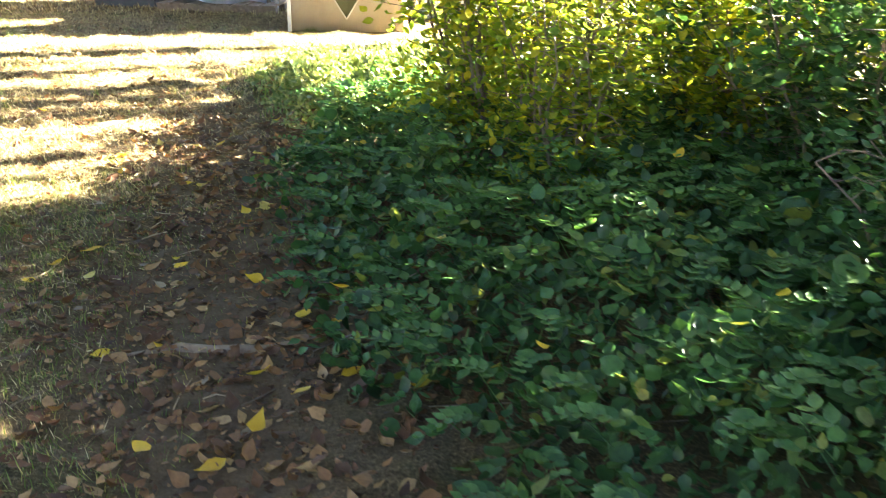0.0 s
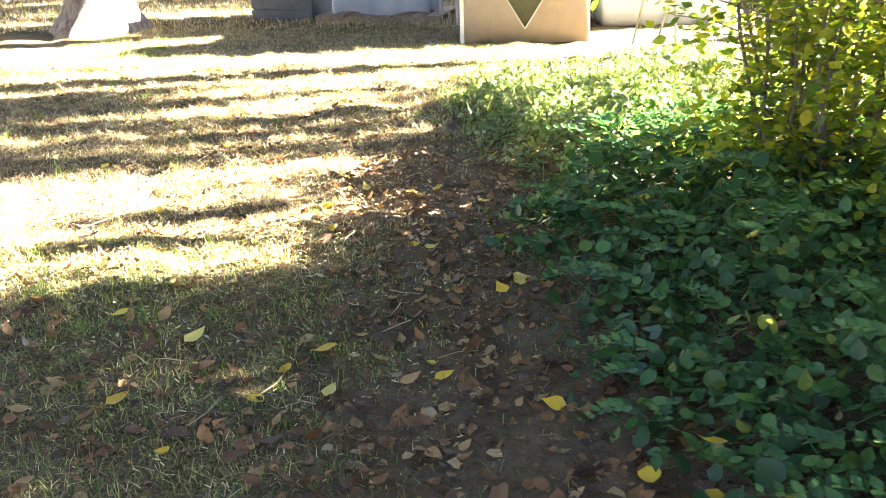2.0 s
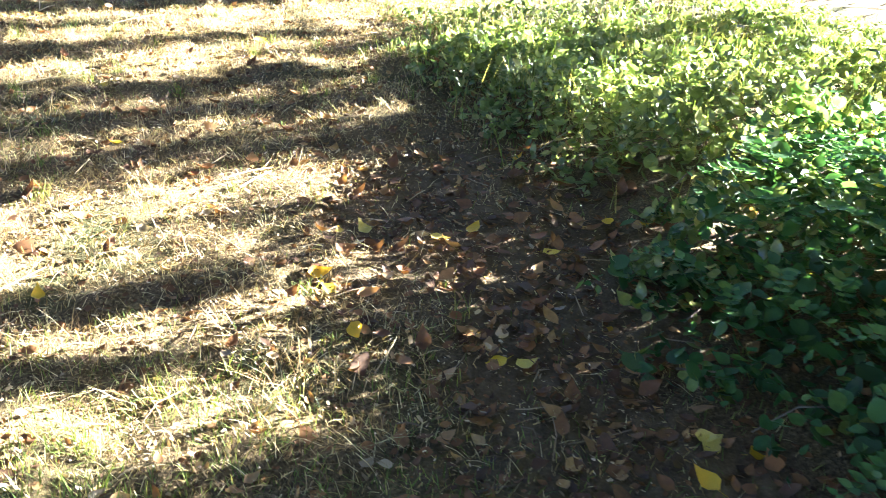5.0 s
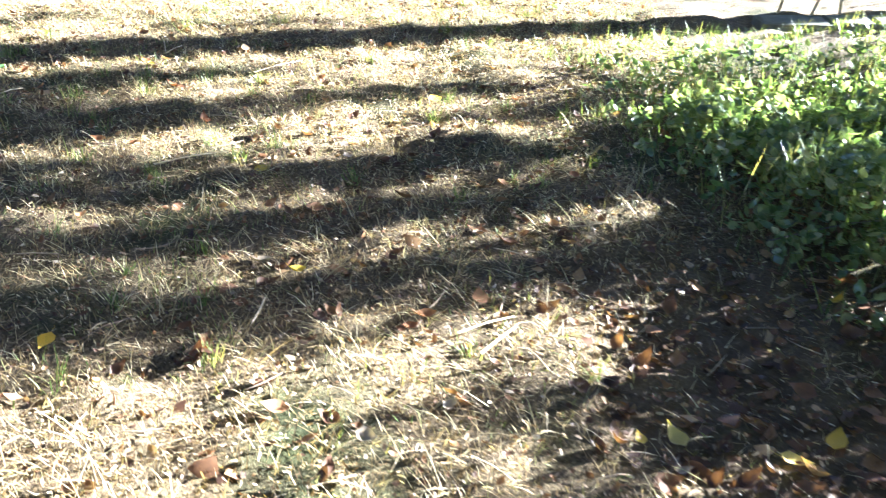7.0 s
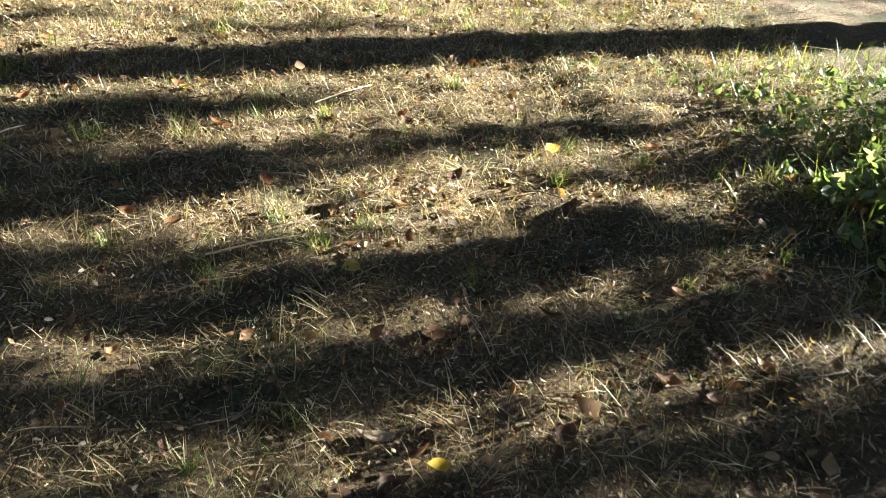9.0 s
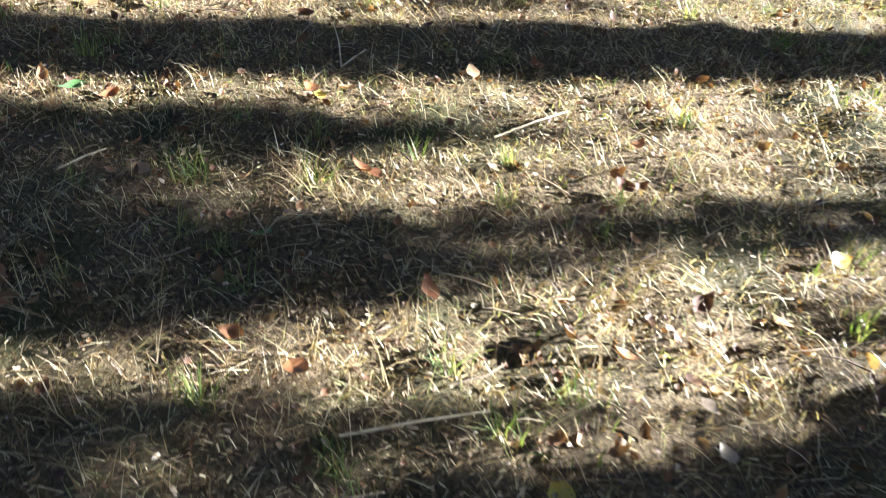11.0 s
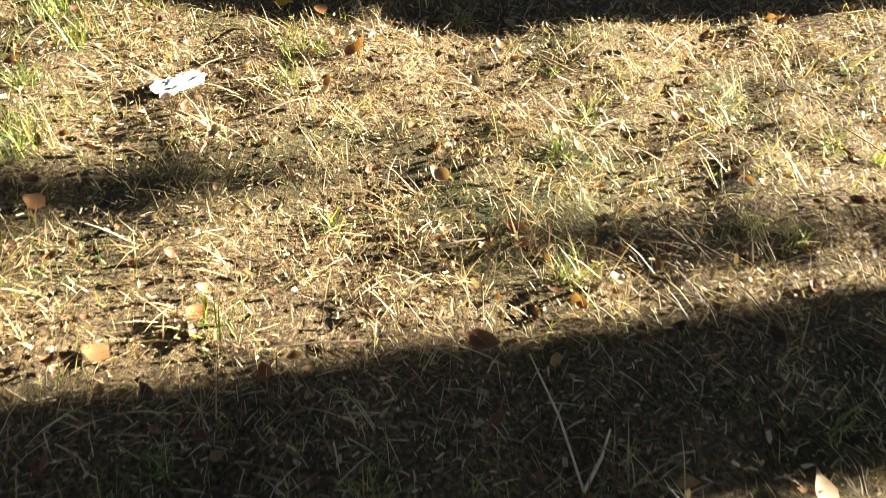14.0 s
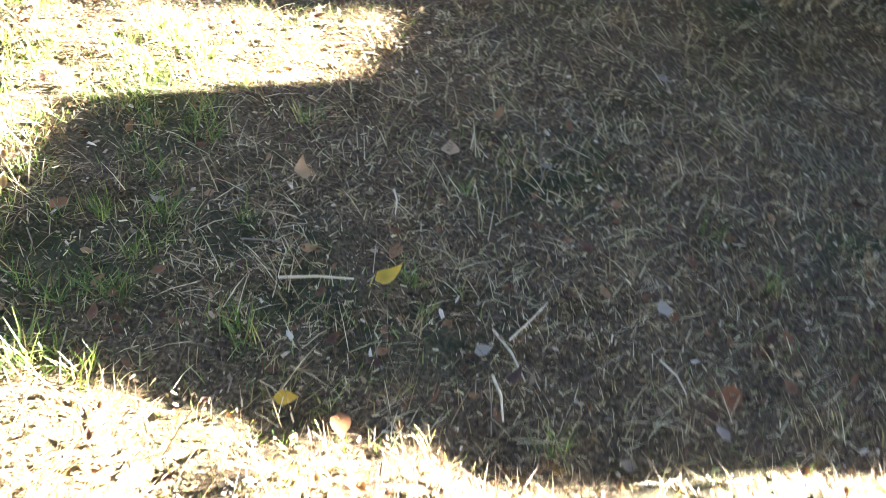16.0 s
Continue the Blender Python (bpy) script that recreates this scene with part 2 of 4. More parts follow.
EARTH, nt, b = material("earth_and_thatch", 0.95)
at = nt.nodes.new("ShaderNodeAttribute")
at.attribute_name = "bare"
big, fine, grit = noise_tex(nt, 1.6, 6), noise_tex(nt, 14, 8, 0.7), noise_tex(nt, 90, 6, 0.7)
soil = ramp(nt, fine, [(0.25, (0.065, 0.045, 0.026)), (0.5, (0.13, 0.092, 0.054)), (0.8, (0.21, 0.16, 0.10))])
thatch = ramp(nt, grit, [(0.3, (0.04, 0.026, 0.014)), (0.52, (0.125, 0.092, 0.048)), (0.72, (0.30, 0.225, 0.12))])
moss = ramp(nt, fine, [(0.3, (0.022, 0.027, 0.010)), (0.7, (0.08, 0.085, 0.03))])
mossy = nt.nodes.new("ShaderNodeMapRange")
nt.links.new(big, mossy.inputs[0])
mossy.inputs[1].default_value, mossy.inputs[2].default_value = 0.5, 0.68
grassy = blend(nt, mossy.outputs[0], thatch, moss)
col = blend(nt, at.outputs["Fac"], grassy, soil)
col = blend(nt, 0.6, col, ramp(nt, grit, [(0.3, (0.45, 0.45, 0.45)), (0.7, (1.2, 1.2, 1.2))]), "MULTIPLY")
nt.links.new(col, b.inputs["Base Color"])
b.inputs["Specular IOR Level"].default_value = 0.2
bump(nt, b, grit, 0.9, 0.02)

BARK, nt, b = material("bark", 0.95)
bn = nt.nodes.new("ShaderNodeMapping")
bn.inputs["Scale"].default_value = (9, 9, 1.6)
nt.links.new(nt.nodes.new("ShaderNodeTexCoord").outputs["Object"], bn.inputs[0])
furrow = noise_tex(nt, 1.6, 8, 0.65, bn.outputs[0])
nt.links.new(ramp(nt, furrow, [(0.3, (0.05, 0.04, 0.032)), (0.5, (0.16, 0.13, 0.105)), (0.75, (0.30, 0.265, 0.22))]), b.inputs["Base Color"])
bump(nt, b, furrow, 1.0, 0.05)

# kept dark, as the edging stands in for a shadowed strip
STONE, nt, b = material("shadow_dark_stone", 0.9)
st = noise_tex(nt, 11, 8, 0.65)
base = blend(nt, 0.5, ramp(nt, nt.nodes.new("ShaderNodeObjectInfo").outputs["Random"], [(0, (0.07, 0.075, 0.055)), (1, (0.16, 0.15, 0.12))]), ramp(nt, st, [(0.3, (0.045, 0.055, 0.03)), (0.7, (0.20, 0.19, 0.16))]))
nt.links.new(base, b.inputs["Base Color"])
bump(nt, b, st, 0.7, 0.02)


def cloth(name, a, c, scale=8):
    m, n2, p = material(name, 0.9)
    weave = noise_tex(n2, 260, 2)
    n2.links.new(blend(n2, 0.25, ramp(n2, noise_tex(n2, scale, 5), [(0.3, a), (0.7, c)]), ramp(n2, weave, [(0.3, (0.3, 0.3, 0.3)), (0.7, (1, 1, 1))]), "MULTIPLY"), p.inputs["Base Color"])
    bump(n2, p, weave, 0.3, 0.002)
    return m


TAN = cloth("tan_cloth", (0.50, 0.42, 0.30), (0.60, 0.52, 0.38), 4)
OLIVE = cloth("olive_cloth", (0.13, 0.14, 0.075), (0.19, 0.195, 0.11), 4)
TRIM = cloth("cream_trim", (0.72, 0.68, 0.58), (0.80, 0.77, 0.68))
TARP = cloth("pale_blue_tarpaulin", (0.50, 0.56, 0.66), (0.68, 0.72, 0.80), 3)
SHEET = cloth("white_sheet", (0.66, 0.66, 0.66), (0.78, 0.78, 0.77), 3)
WOOD, nt, b = material("grey_wood", 0.85)
nt.links.new(ramp(nt, noise_tex(nt, 20, 6), [(0.3, (0.12, 0.085, 0.055)), (0.7, (0.27, 0.20, 0.14))]), b.inputs["Base Color"])
DARK, nt, b = material("dark_painted_crate", 0.6)
nt.links.new(ramp(nt, noise_tex(nt, 12, 5), [(0.3, (0.025, 0.03, 0.037)), (0.7, (0.05, 0.06, 0.07))]), b.inputs["Base Color"])
STEEL, nt, b = material("galvanised_post", 0.45, 0.8)
nt.links.new(ramp(nt, noise_tex(nt, 30, 4), [(0.3, (0.32, 0.33, 0.35)), (0.7, (0.5, 0.51, 0.53))]), b.inputs["Base Color"])

# ---- ground ----
gx = np.concatenate([-np.geomspace(600, 9.5, 26), np.arange(-9, 3.01, 0.06), np.geomspace(3.3, 600, 30)])
gy = np.concatenate([-np.geomspace(600, 1.0, 26), np.arange(-0.5, 14.01, 0.06), np.geomspace(14.4, 600, 28)])
X, Y = np.meshgrid(gx, gy)
V = np.stack([X.ravel(), Y.ravel(), ground_z(X, Y).ravel()], -1)
nx, ny = len(gx), len(gy)
i0 = (np.arange(ny - 1)[:, None] * nx + np.arange(nx - 1)[None]).ravel()
me = mesh_from("ground", V, np.concatenate([np.stack([i0, i0 + 1, i0 + nx + 1], -1), np.stack([i0, i0 + nx + 1, i0 + nx], -1)]))
me.attributes.new("bare", "FLOAT", "POINT").data.foreach_set("value", bare(X, Y).ravel().astype(np.float32))
obj("ground", me, EARTH, None, "dry autumn lawn with a worn earth trail", "ground", kind="structure", smooth_faces=True)

# ---- grass ----
def pick(n, x0, x1, y0, y1, keep):
    x, y = rng.uniform(x0, x1, n), rng.uniform(y0, y1, n)
    k = rng.uniform(0, 1, n) < keep(x, y)
    return x[k], y[k]


def ways(n):
    return rng.uniform(0, 6.283, n)


def lush(x, y):
    """How green the turf is: the shaded near lawn, a strip far to one side, the foot of the bank."""
    g = 0.30 + 0.45 * waves(x, y, 1.3, 21)
    g = g + 0.9 * smooth(4.7, 3.9, y + 0.25 * x + 0.6) + 0.9 * smooth(-4.75, -5.3, x + 0.15 * waves(x, y, 0.5, 22)) * smooth(7.5, 8.8, y)
    return np.clip(g + 0.6 * smooth(-2.2, -1.3, x) * smooth(6.5, 7.5, y), 0, 1)


def turf(x, y):
    return (1 - 0.93 * bare(x, y)) * smooth(-0.6, -1.3, x) * (0.72 + 0.28 * waves(x, y, 0.35, 23))


x, y = pick(330000, -6.6, -0.6, 1.4, 12.4, lambda x, y: turf(x, y) * (1 - 0.55 * lush(x, y)))
n = len(x)
v1 = blades(x, y, rng.uniform(0.015, 0.055, n), rng.uniform(0.0011, 0.0034, n), rng.uniform(0.3, 1.4, n), ways(n))
x, y = pick(90000, -6.6, -0.9, 1.4, 12.4, lambda x, y: turf(x, y) * (1 - 0.4 * lush(x, y)))
n = len(x)
v2 = blades(x, y, rng.uniform(0.03, 0.12, n) * rng.uniform(0.5, 1, n), rng.uniform(0.001, 0.003, n), rng.uniform(1.15, 1.5, n), ways(n), ground_z(x, y) + rng.uniform(0.0, 0.012, n))
x, y = pick(120000, -6.4, -0.9, 2.6, 12.4, lambda x, y: np.maximum(turf(x, y), 0.45 * bare(x, y)) * (1 - 0.5 * lush(x, y)))
n = len(x)
CHIP = (np.array([(-0.5, 0, 0), (0.5, 0.1, 0.1), (0.42, 1, 0.25), (-0.4, 0.93, 0.1)]) * (0.17, 1, 1), np.array([(0, 1, 2), (0, 2, 3)]))
v3 = scatter(CHIP, np.stack([x, y, ground_z(x, y) + rng.uniform(0.002, 0.022, n)], -1), turns(ways(n), rng.normal(0.1, 0.4, n), rng.normal(0, 0.7, n)), rng.uniform(0.006, 0.022, n))
cx, cy = pick(2300, -6.2, -1.5, 4.2, 12.0, lambda x, y: turf(x, y))
k = 9
tilt = np.repeat(ways(len(cx)), k) + rng.normal(0, 0.75, len(cx) * k)
x, y = np.repeat(cx, k) + rng.normal(0, 0.022, len(cx) * k), np.repeat(cy, k) + rng.normal(0, 0.022, len(cx) * k)
n = len(x)
v4 = blades(x, y, rng.uniform(0.05, 0.14, n), rng.uniform(0.0014, 0.0034, n), rng.uniform(0.9, 1.5, n), tilt, ground_z(x, y) + rng.uniform(0.0, 0.025, n))
obj("dry_grass", mesh_from("dry_grass", *join(v1, v2, v3, v4)), STRAW, None, "short dry straw-coloured grass and clippings on the ground", "grass", kind="stuff")

x, y = pick(110000, -6.6, -0.9, 1.4, 12.4, lambda x, y: turf(x, y) * np.clip(lush(x, y) - 0.1, 0, 1))
n = len(x)
v1 = blades(x, y, rng.uniform(0.02, 0.055, n), rng.uniform(0.0015, 0.004, n), rng.uniform(0.15, 1.1, n), ways(n))
x, y = pick(60000, -4.4, -0.7, 1.4, 4.9, lambda x, y: (1 - 0.8 * bare(x, y)) * smooth(4.9, 4.3, y + 0.15 * waves(x, y, 0.4, 24)) * (0.6 + 0.4 * waves(x, y, 0.3, 25)))
n = len(x)
sets = [v1, blades(x, y, rng.uniform(0.02, 0.06, n), rng.uniform(0.0015, 0.004, n), rng.uniform(0.2, 1.2, n), ways(n))]
tx, ty = pick(420, -6.2, -1.4, 3.6, 11.0, lambda x, y: 0.25 + 0.75 * lush(x, y))
sx, sy = rng.uniform(-6.3, -5.1, 220), rng.uniform(8.2, 11.2, 220)
tx, ty = np.concatenate([tx, sx, [-3.46, -3.30, -3.73, -3.48, -2.95]]), np.concatenate([ty, sy, [6.77, 7.06, 7.61, 6.82, 7.75]])
for cx, cy in zip(tx, ty):
    n = int(rng.integers(14, 34))
    s = rng.uniform(0.6, 1.25)
    sets.append(blades(cx + rng.normal(0, 0.018 * s, n), cy + rng.normal(0, 0.018 * s, n), rng.uniform(0.05, 0.11, n) * s, rng.uniform(0.002, 0.0045, n), rng.uniform(0.2, 1.2, n), ways(n)))
obj("green_grass", mesh_from("green_grass", *join(*sets)), GREEN, None, "short green grass tufts among the dry lawn", "grass", kind="stuff")

# far lawn, coarser
x, y = pick(70000, -11, 3.5, 12.2, 19, lambda x, y: 0.9 + 0 * x)
n = len(x)
obj("far_grass", mesh_from("far_grass", *blades(x, y, rng.uniform(0.04, 0.09, n), rng.uniform(0.006, 0.012, n), rng.uniform(0.3, 1.2, n), ways(n))), STRAW, None, "dry lawn farther off", "grass", kind="stuff")

# ---- ground cover on the bank ----
HEART, OVAL = leaf_shape("heart", 0.25, 0.10), leaf_shape("oval", 0.5, 0.2)


def bank_edge(y):
    """Where the ground cover begins, by y."""
    return 0.05 - 0.75 * smooth(1.6, 3.6, y) - 0.42 * smooth(4.0, 5.6, y) - 0.5 * smooth(6, 7.5, y) - 0.13 * np.exp(-((y - 4.55) / 0.35) ** 2) + 0.34 * np.exp(-((y - 5.42) / 0.3) ** 2) - 0.06 * np.sin(y * 3.1 + 0.6)


def bank_height(x, y):
    d = np.maximum(x - bank_edge(y), 0)
    return ground_z(x, y) + 0.06 + (0.34 + 0.10 * smooth(4.6, 5.0, y) * smooth(7.2, 6.6, y)) * smooth(0, 0.7 - 0.35 * smooth(4.6, 5.2, y), d) * (0.8 + 0.3 * waves(x, y, 0.55, 41)) * (1 - 0.25 * smooth(4.9, 6.2, y)) * (1 - 0.5 * smooth(6.0, 6.8, y)) * (1 - 0.75 * smooth(-0.3, 0.9, x) * smooth(4.9, 5.6, y))


def cover(n, x0, x1, y0, y1, size):
    x, y = rng.uniform(x0, x1, n), rng.uniform(y0, y1, n)
    d = x - bank_edge(y) + 0.14 * waves(x, y, 0.3, 42)
    edge_far = 3.6 + 0.5 * waves(x, y, 1.4, 45) - 0.5 * smooth(3.2, 1.8, y)
    k = (d > 0) & (x < edge_far) & (rng.uniform(0, 1, n) < (0.35 + smooth(0, 0.35, d)) * np.maximum(0.38 * smooth(4.5, 5.1, y), 0.25 + 0.75 * smooth(-0.75, 0.05, waves(x, y, 0.42, 44))))
    x, y = x[k], y[k]
    top, low = bank_height(x, y), ground_z(x, y) + 0.02
    z = low + (top - low) * (rng.uniform(0, 1, len(x)) ** 0.6 + 0.12 * waves(x, y, 0.16, 46)).clip(0, 1.2)
    m = len(x)
    return np.stack([x, y, z], -1), turns(ways(m), rng.normal(0.1, 0.6, m), rng.normal(0, 0.55, m)), rng.uniform(0.5, 1.3, m) * size


cv = [scatter(HEART, *cover(4500, -1.5, 1.3, 1.5, 5.5, 0.05)), scatter(leaf_shape("ovate", 0.4, 0.2), *cover(17000, -1.5, 1.3, 1.5, 5.4, 0.052)), scatter(HEART, *cover(6500, 1.0, 4.2, 1.5, 5.4, 0.09))]
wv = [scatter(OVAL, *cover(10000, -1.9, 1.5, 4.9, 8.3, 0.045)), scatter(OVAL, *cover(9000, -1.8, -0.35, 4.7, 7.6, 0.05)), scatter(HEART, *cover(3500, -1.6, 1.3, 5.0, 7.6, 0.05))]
bank = new("ground_cover")
tagged(bank, "dense dark green leafy ground cover on a low bank", "ground cover")
obj("foliage", mesh_from("foliage", *join(*cv)), IVY, bank, kind="stuff")
weeds = new("weed_patch")
tagged(weeds, "sunlit patch of light green leafy weeds on the bank", "weeds")
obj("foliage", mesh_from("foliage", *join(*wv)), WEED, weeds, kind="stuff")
x, y = pick(34000, -2.1, 2.4, 4.9, 8.7, lambda x, y: smooth(4.9, 5.9, y) * smooth(1.3, 0.2, x) * smooth(-0.15, 0.25, x - bank_edge(y) + 0.12 * waves(x, y, 0.6, 31)) * (0.55 + 0.45 * waves(x, y, 0.4, 32)))
n = len(x)
obj("uncut_grass", mesh_from("uncut_grass", *blades(x, y, rng.uniform(0.06, 0.26, n) * (1 - 0.55 * smooth(7.2, 8.2, y)), rng.uniform(0.002, 0.0045, n), rng.uniform(0.2, 1.25, n), ways(n), ground_z(x, y) + 0.65 * (bank_height(x, y) - ground_z(x, y)) - 0.03)), GREEN, weeds, "uncut green grass", kind="stuff")
# sprays with pinnate leaflets that stand out of the cover
fern = []
for cx, cy in zip(*pick(620, -0.9, 1.8, 1.5, 5.2, lambda x, y: smooth(0, 0.2, x - bank_edge(y)))):
    a, L = rng.uniform(0, 6.283), rng.uniform(0.18, 0.32)
    z0 = float(bank_height(cx, cy)) - 0.04
    k = np.arange(1, 8) / 8.0
    px, py, pz = cx + math.cos(a) * L * k, cy + math.sin(a) * L * k, z0 + L * (0.7 * k - 0.6 * k * k)
    for side in (-1, 1):
        fern.append(scatter(OVAL, np.stack([px, py, pz], -1), turns(np.full(7, a - 1.571 + side * 1.05), np.full(7, 0.1), np.full(7, 0.2 * side)), 0.055 * (1.25 - k)))
    fern.append(tube([(cx, cy, z0 - 0.1), (px[3], py[3], pz[3]), (px[6], py[6], pz[6])], [0.002, 0.0015, 0.001], 3))
obj("fern_sprays", mesh_from("fern_sprays", *join(*fern)), FERN, bank, "feathery green leaf sprays", kind="stuff")
# runners creeping among the leaves
for cy in np.arange(1.9, 6.5, 0.26):
    x0 = float(bank_edge(cy)) + rng.uniform(-0.05, 0.15)
    pts = [(x0 + 0.12 * k, cy + 0.06 * math.sin(k * 1.3 + cy * 9), float(bank_height(x0 + 0.12 * k, cy)) * 0.55 + 0.01) for k in range(6)]
    obj("runner", mesh_from("runner", *tube(pts, [0.003 - 0.0004 * k for k in range(6)], 4)), BARK, bank)
heart_me = mesh_from("leaf", *HEART)
heart_me.materials.append(IVY_ONE)
p, r, s = cover(900, -1.5, -0.1, 2.2, 5.4, 0.058)
for q, m, k in list(zip(p, r, s))[:230]:
    q[2] = float(bank_height(q[0], q[1])) * (0.75 + 0.25 * math.sin(q[0] * 40)) + 0.012
    lf = new("leaf", heart_me)
    lf.parent = bank
    lf.matrix_basis = Matrix.Translation(q) @ Matrix([list(row) for row in m]).to_4x4() @ Matrix.Diagonal((k, k, k, 1))


# ---- shrubs and trees ----
def shrub(cx, cy, rx, ry, high, leaves, stems, size, label, low=0.15, shape=OVAL, mat=None, seed=1, gap=0.25, reach=1.0):
    """A multi-stemmed shrub: arching stems, twigs and leaves in clumps, thinner towards the outline."""
    r = np.random.default_rng(seed)
    root = new("shrub")
    root.matrix_basis = Matrix.Translation((cx, cy, float(ground_z(cx, cy))))
    tagged(root, label, "shrub", "shrubs on the bank")
    tips = []
    for k in range(stems):
        a, q = r.uniform(0, 6.283), r.uniform(0.15, 1) ** 0.6
        h = high * r.uniform(0.65, 1.05)
        ex, ey = rx * q * math.cos(a), ry * q * math.sin(a)
        bx, by = ex * 0.35, ey * 0.35
        pts = [(bx + (ex - bx) * u ** 1.6 + 0.03 * math.sin(9 * u + k), by + (ey - by) * u ** 1.6, h * u - 0.05) for u in (0, 0.2, 0.4, 0.6, 0.8, 1)]
        limbs = [tube(pts, [0.011, 0.009, 0.008, 0.006, 0.004, 0.003], 5)]
        for u in np.linspace(low, 1, 12):
            i = min(int(u * 5), 4)
            f = u * 5 - i
            c = np.array(pts[i]) * (1 - f) + np.array(pts[i + 1]) * f
            a2 = r.uniform(0, 6.283)
            L = r.uniform(0.1, 0.34) * min(1, high) * reach
            e = c + np.array([math.cos(a2) * L, math.sin(a2) * L, r.uniform(-0.05, 0.12)])
            limbs.append(tube([c, (c + e) / 2 + (0, 0, 0.02), e], [0.004, 0.003, 0.0015], 3))
            if r.uniform() > gap:
                tips += [e, (c + e) / 2]
        obj("stem", mesh_from("stem", *join(*limbs)), BARK, root)
    tips = np.array(tips)
    pk = tips[r.integers(0, len(tips), leaves)] + r.normal(0, 1, (leaves, 3)) * (0.075, 0.075, 0.06)
    pk[:, 2] = np.maximum(pk[:, 2], 0.03)
    lv = scatter(shape, pk, turns(r.uniform(0, 6.283, leaves), r.normal(-0.2, 0.5, leaves), r.normal(0, 0.5, leaves)), r.uniform(0.6, 1.2, leaves) * size)
    obj("foliage", mesh_from("foliage", *lv), mat or SHRUB, root, kind="stuff")
    return root


shrub(0.28, 4.55, 0.72, 0.75, 1.95, 7500, 28, 0.055, "tall yellow-green shrub with small backlit leaves", 0.15, seed=2)
shrub(1.55, 4.35, 0.85, 0.75, 1.45, 7000, 24, 0.055, "leafy green shrub turning yellow on the bank", 0.15, seed=3)
shrub(1.75, 3.55, 0.9, 0.9, 1.35, 6500, 22, 0.060, "broad dark green shrub on the bank", 0.1, mat=IVY, seed=4)
shrub(1.75, 2.5, 0.75, 0.8, 0.68, 6000, 20, 0.05, "low dark green shrub on the bank", 0.1, mat=IVY, seed=5)
shrub(0.5, 3.7, 0.35, 0.4, 1.15, 2600, 16, 0.05, "yellow-green leafy shrub at the edge of the bank", 0.15, seed=15, reach=0.8)
# out of view, added to keep sun off the near bank
shrub(4.2, 2.2, 0.8, 0.9, 1.7, 6000, 22, 0.09, "unseen dark green shrub added to shade the bank", 0.12, mat=IVY, seed=16)
# added to close a sun gap over the near lawn
shrub(2.7, 4.2, 0.7, 0.75, 1.6, 4500, 24, 0.07, "tall leafy green shrub turning yellow, added to shade the lawn", 0.1, seed=7)
# out of view, leafed densely to keep the near bank in shade
shrub(2.9, 2.8, 1.0, 1.6, 1.5, 9500, 28, 0.08, "broad dark green shrub on the bank", 0.1, mat=IVY, seed=6)
# two narrow shrubs stood in the sun's way to throw shadow bands
shrub(2.6, 7.58, 0.6, 0.07, 2.3 * TALL, 1500, 16, 0.08, "tall thin green shrub behind the bank, added to cast a shadow band", 0.5, seed=8, gap=0.3, reach=0.32)
shrub(4.2, 8.56, 0.6, 0.05, 2.9 * TALL, 1600, 18, 0.09, "tall leafy green shrub behind the bank, added to cast a shadow band", 0.52, seed=9, reach=0.28)
shrub(1.35, 4.7, 0.75, 0.5, 1.7, 2400, 16, 0.06, "leafy yellow-green shrub on the bank", 0.12, seed=13)
# added so its shadow reaches the trail
shrub(1.0, 6.25, 0.35, 0.24, 1.12, 2500, 14, 0.05, "low leafy weed bush on the bank, added to shade the trail", 0.1, mat=WEED, seed=14, reach=0.5)


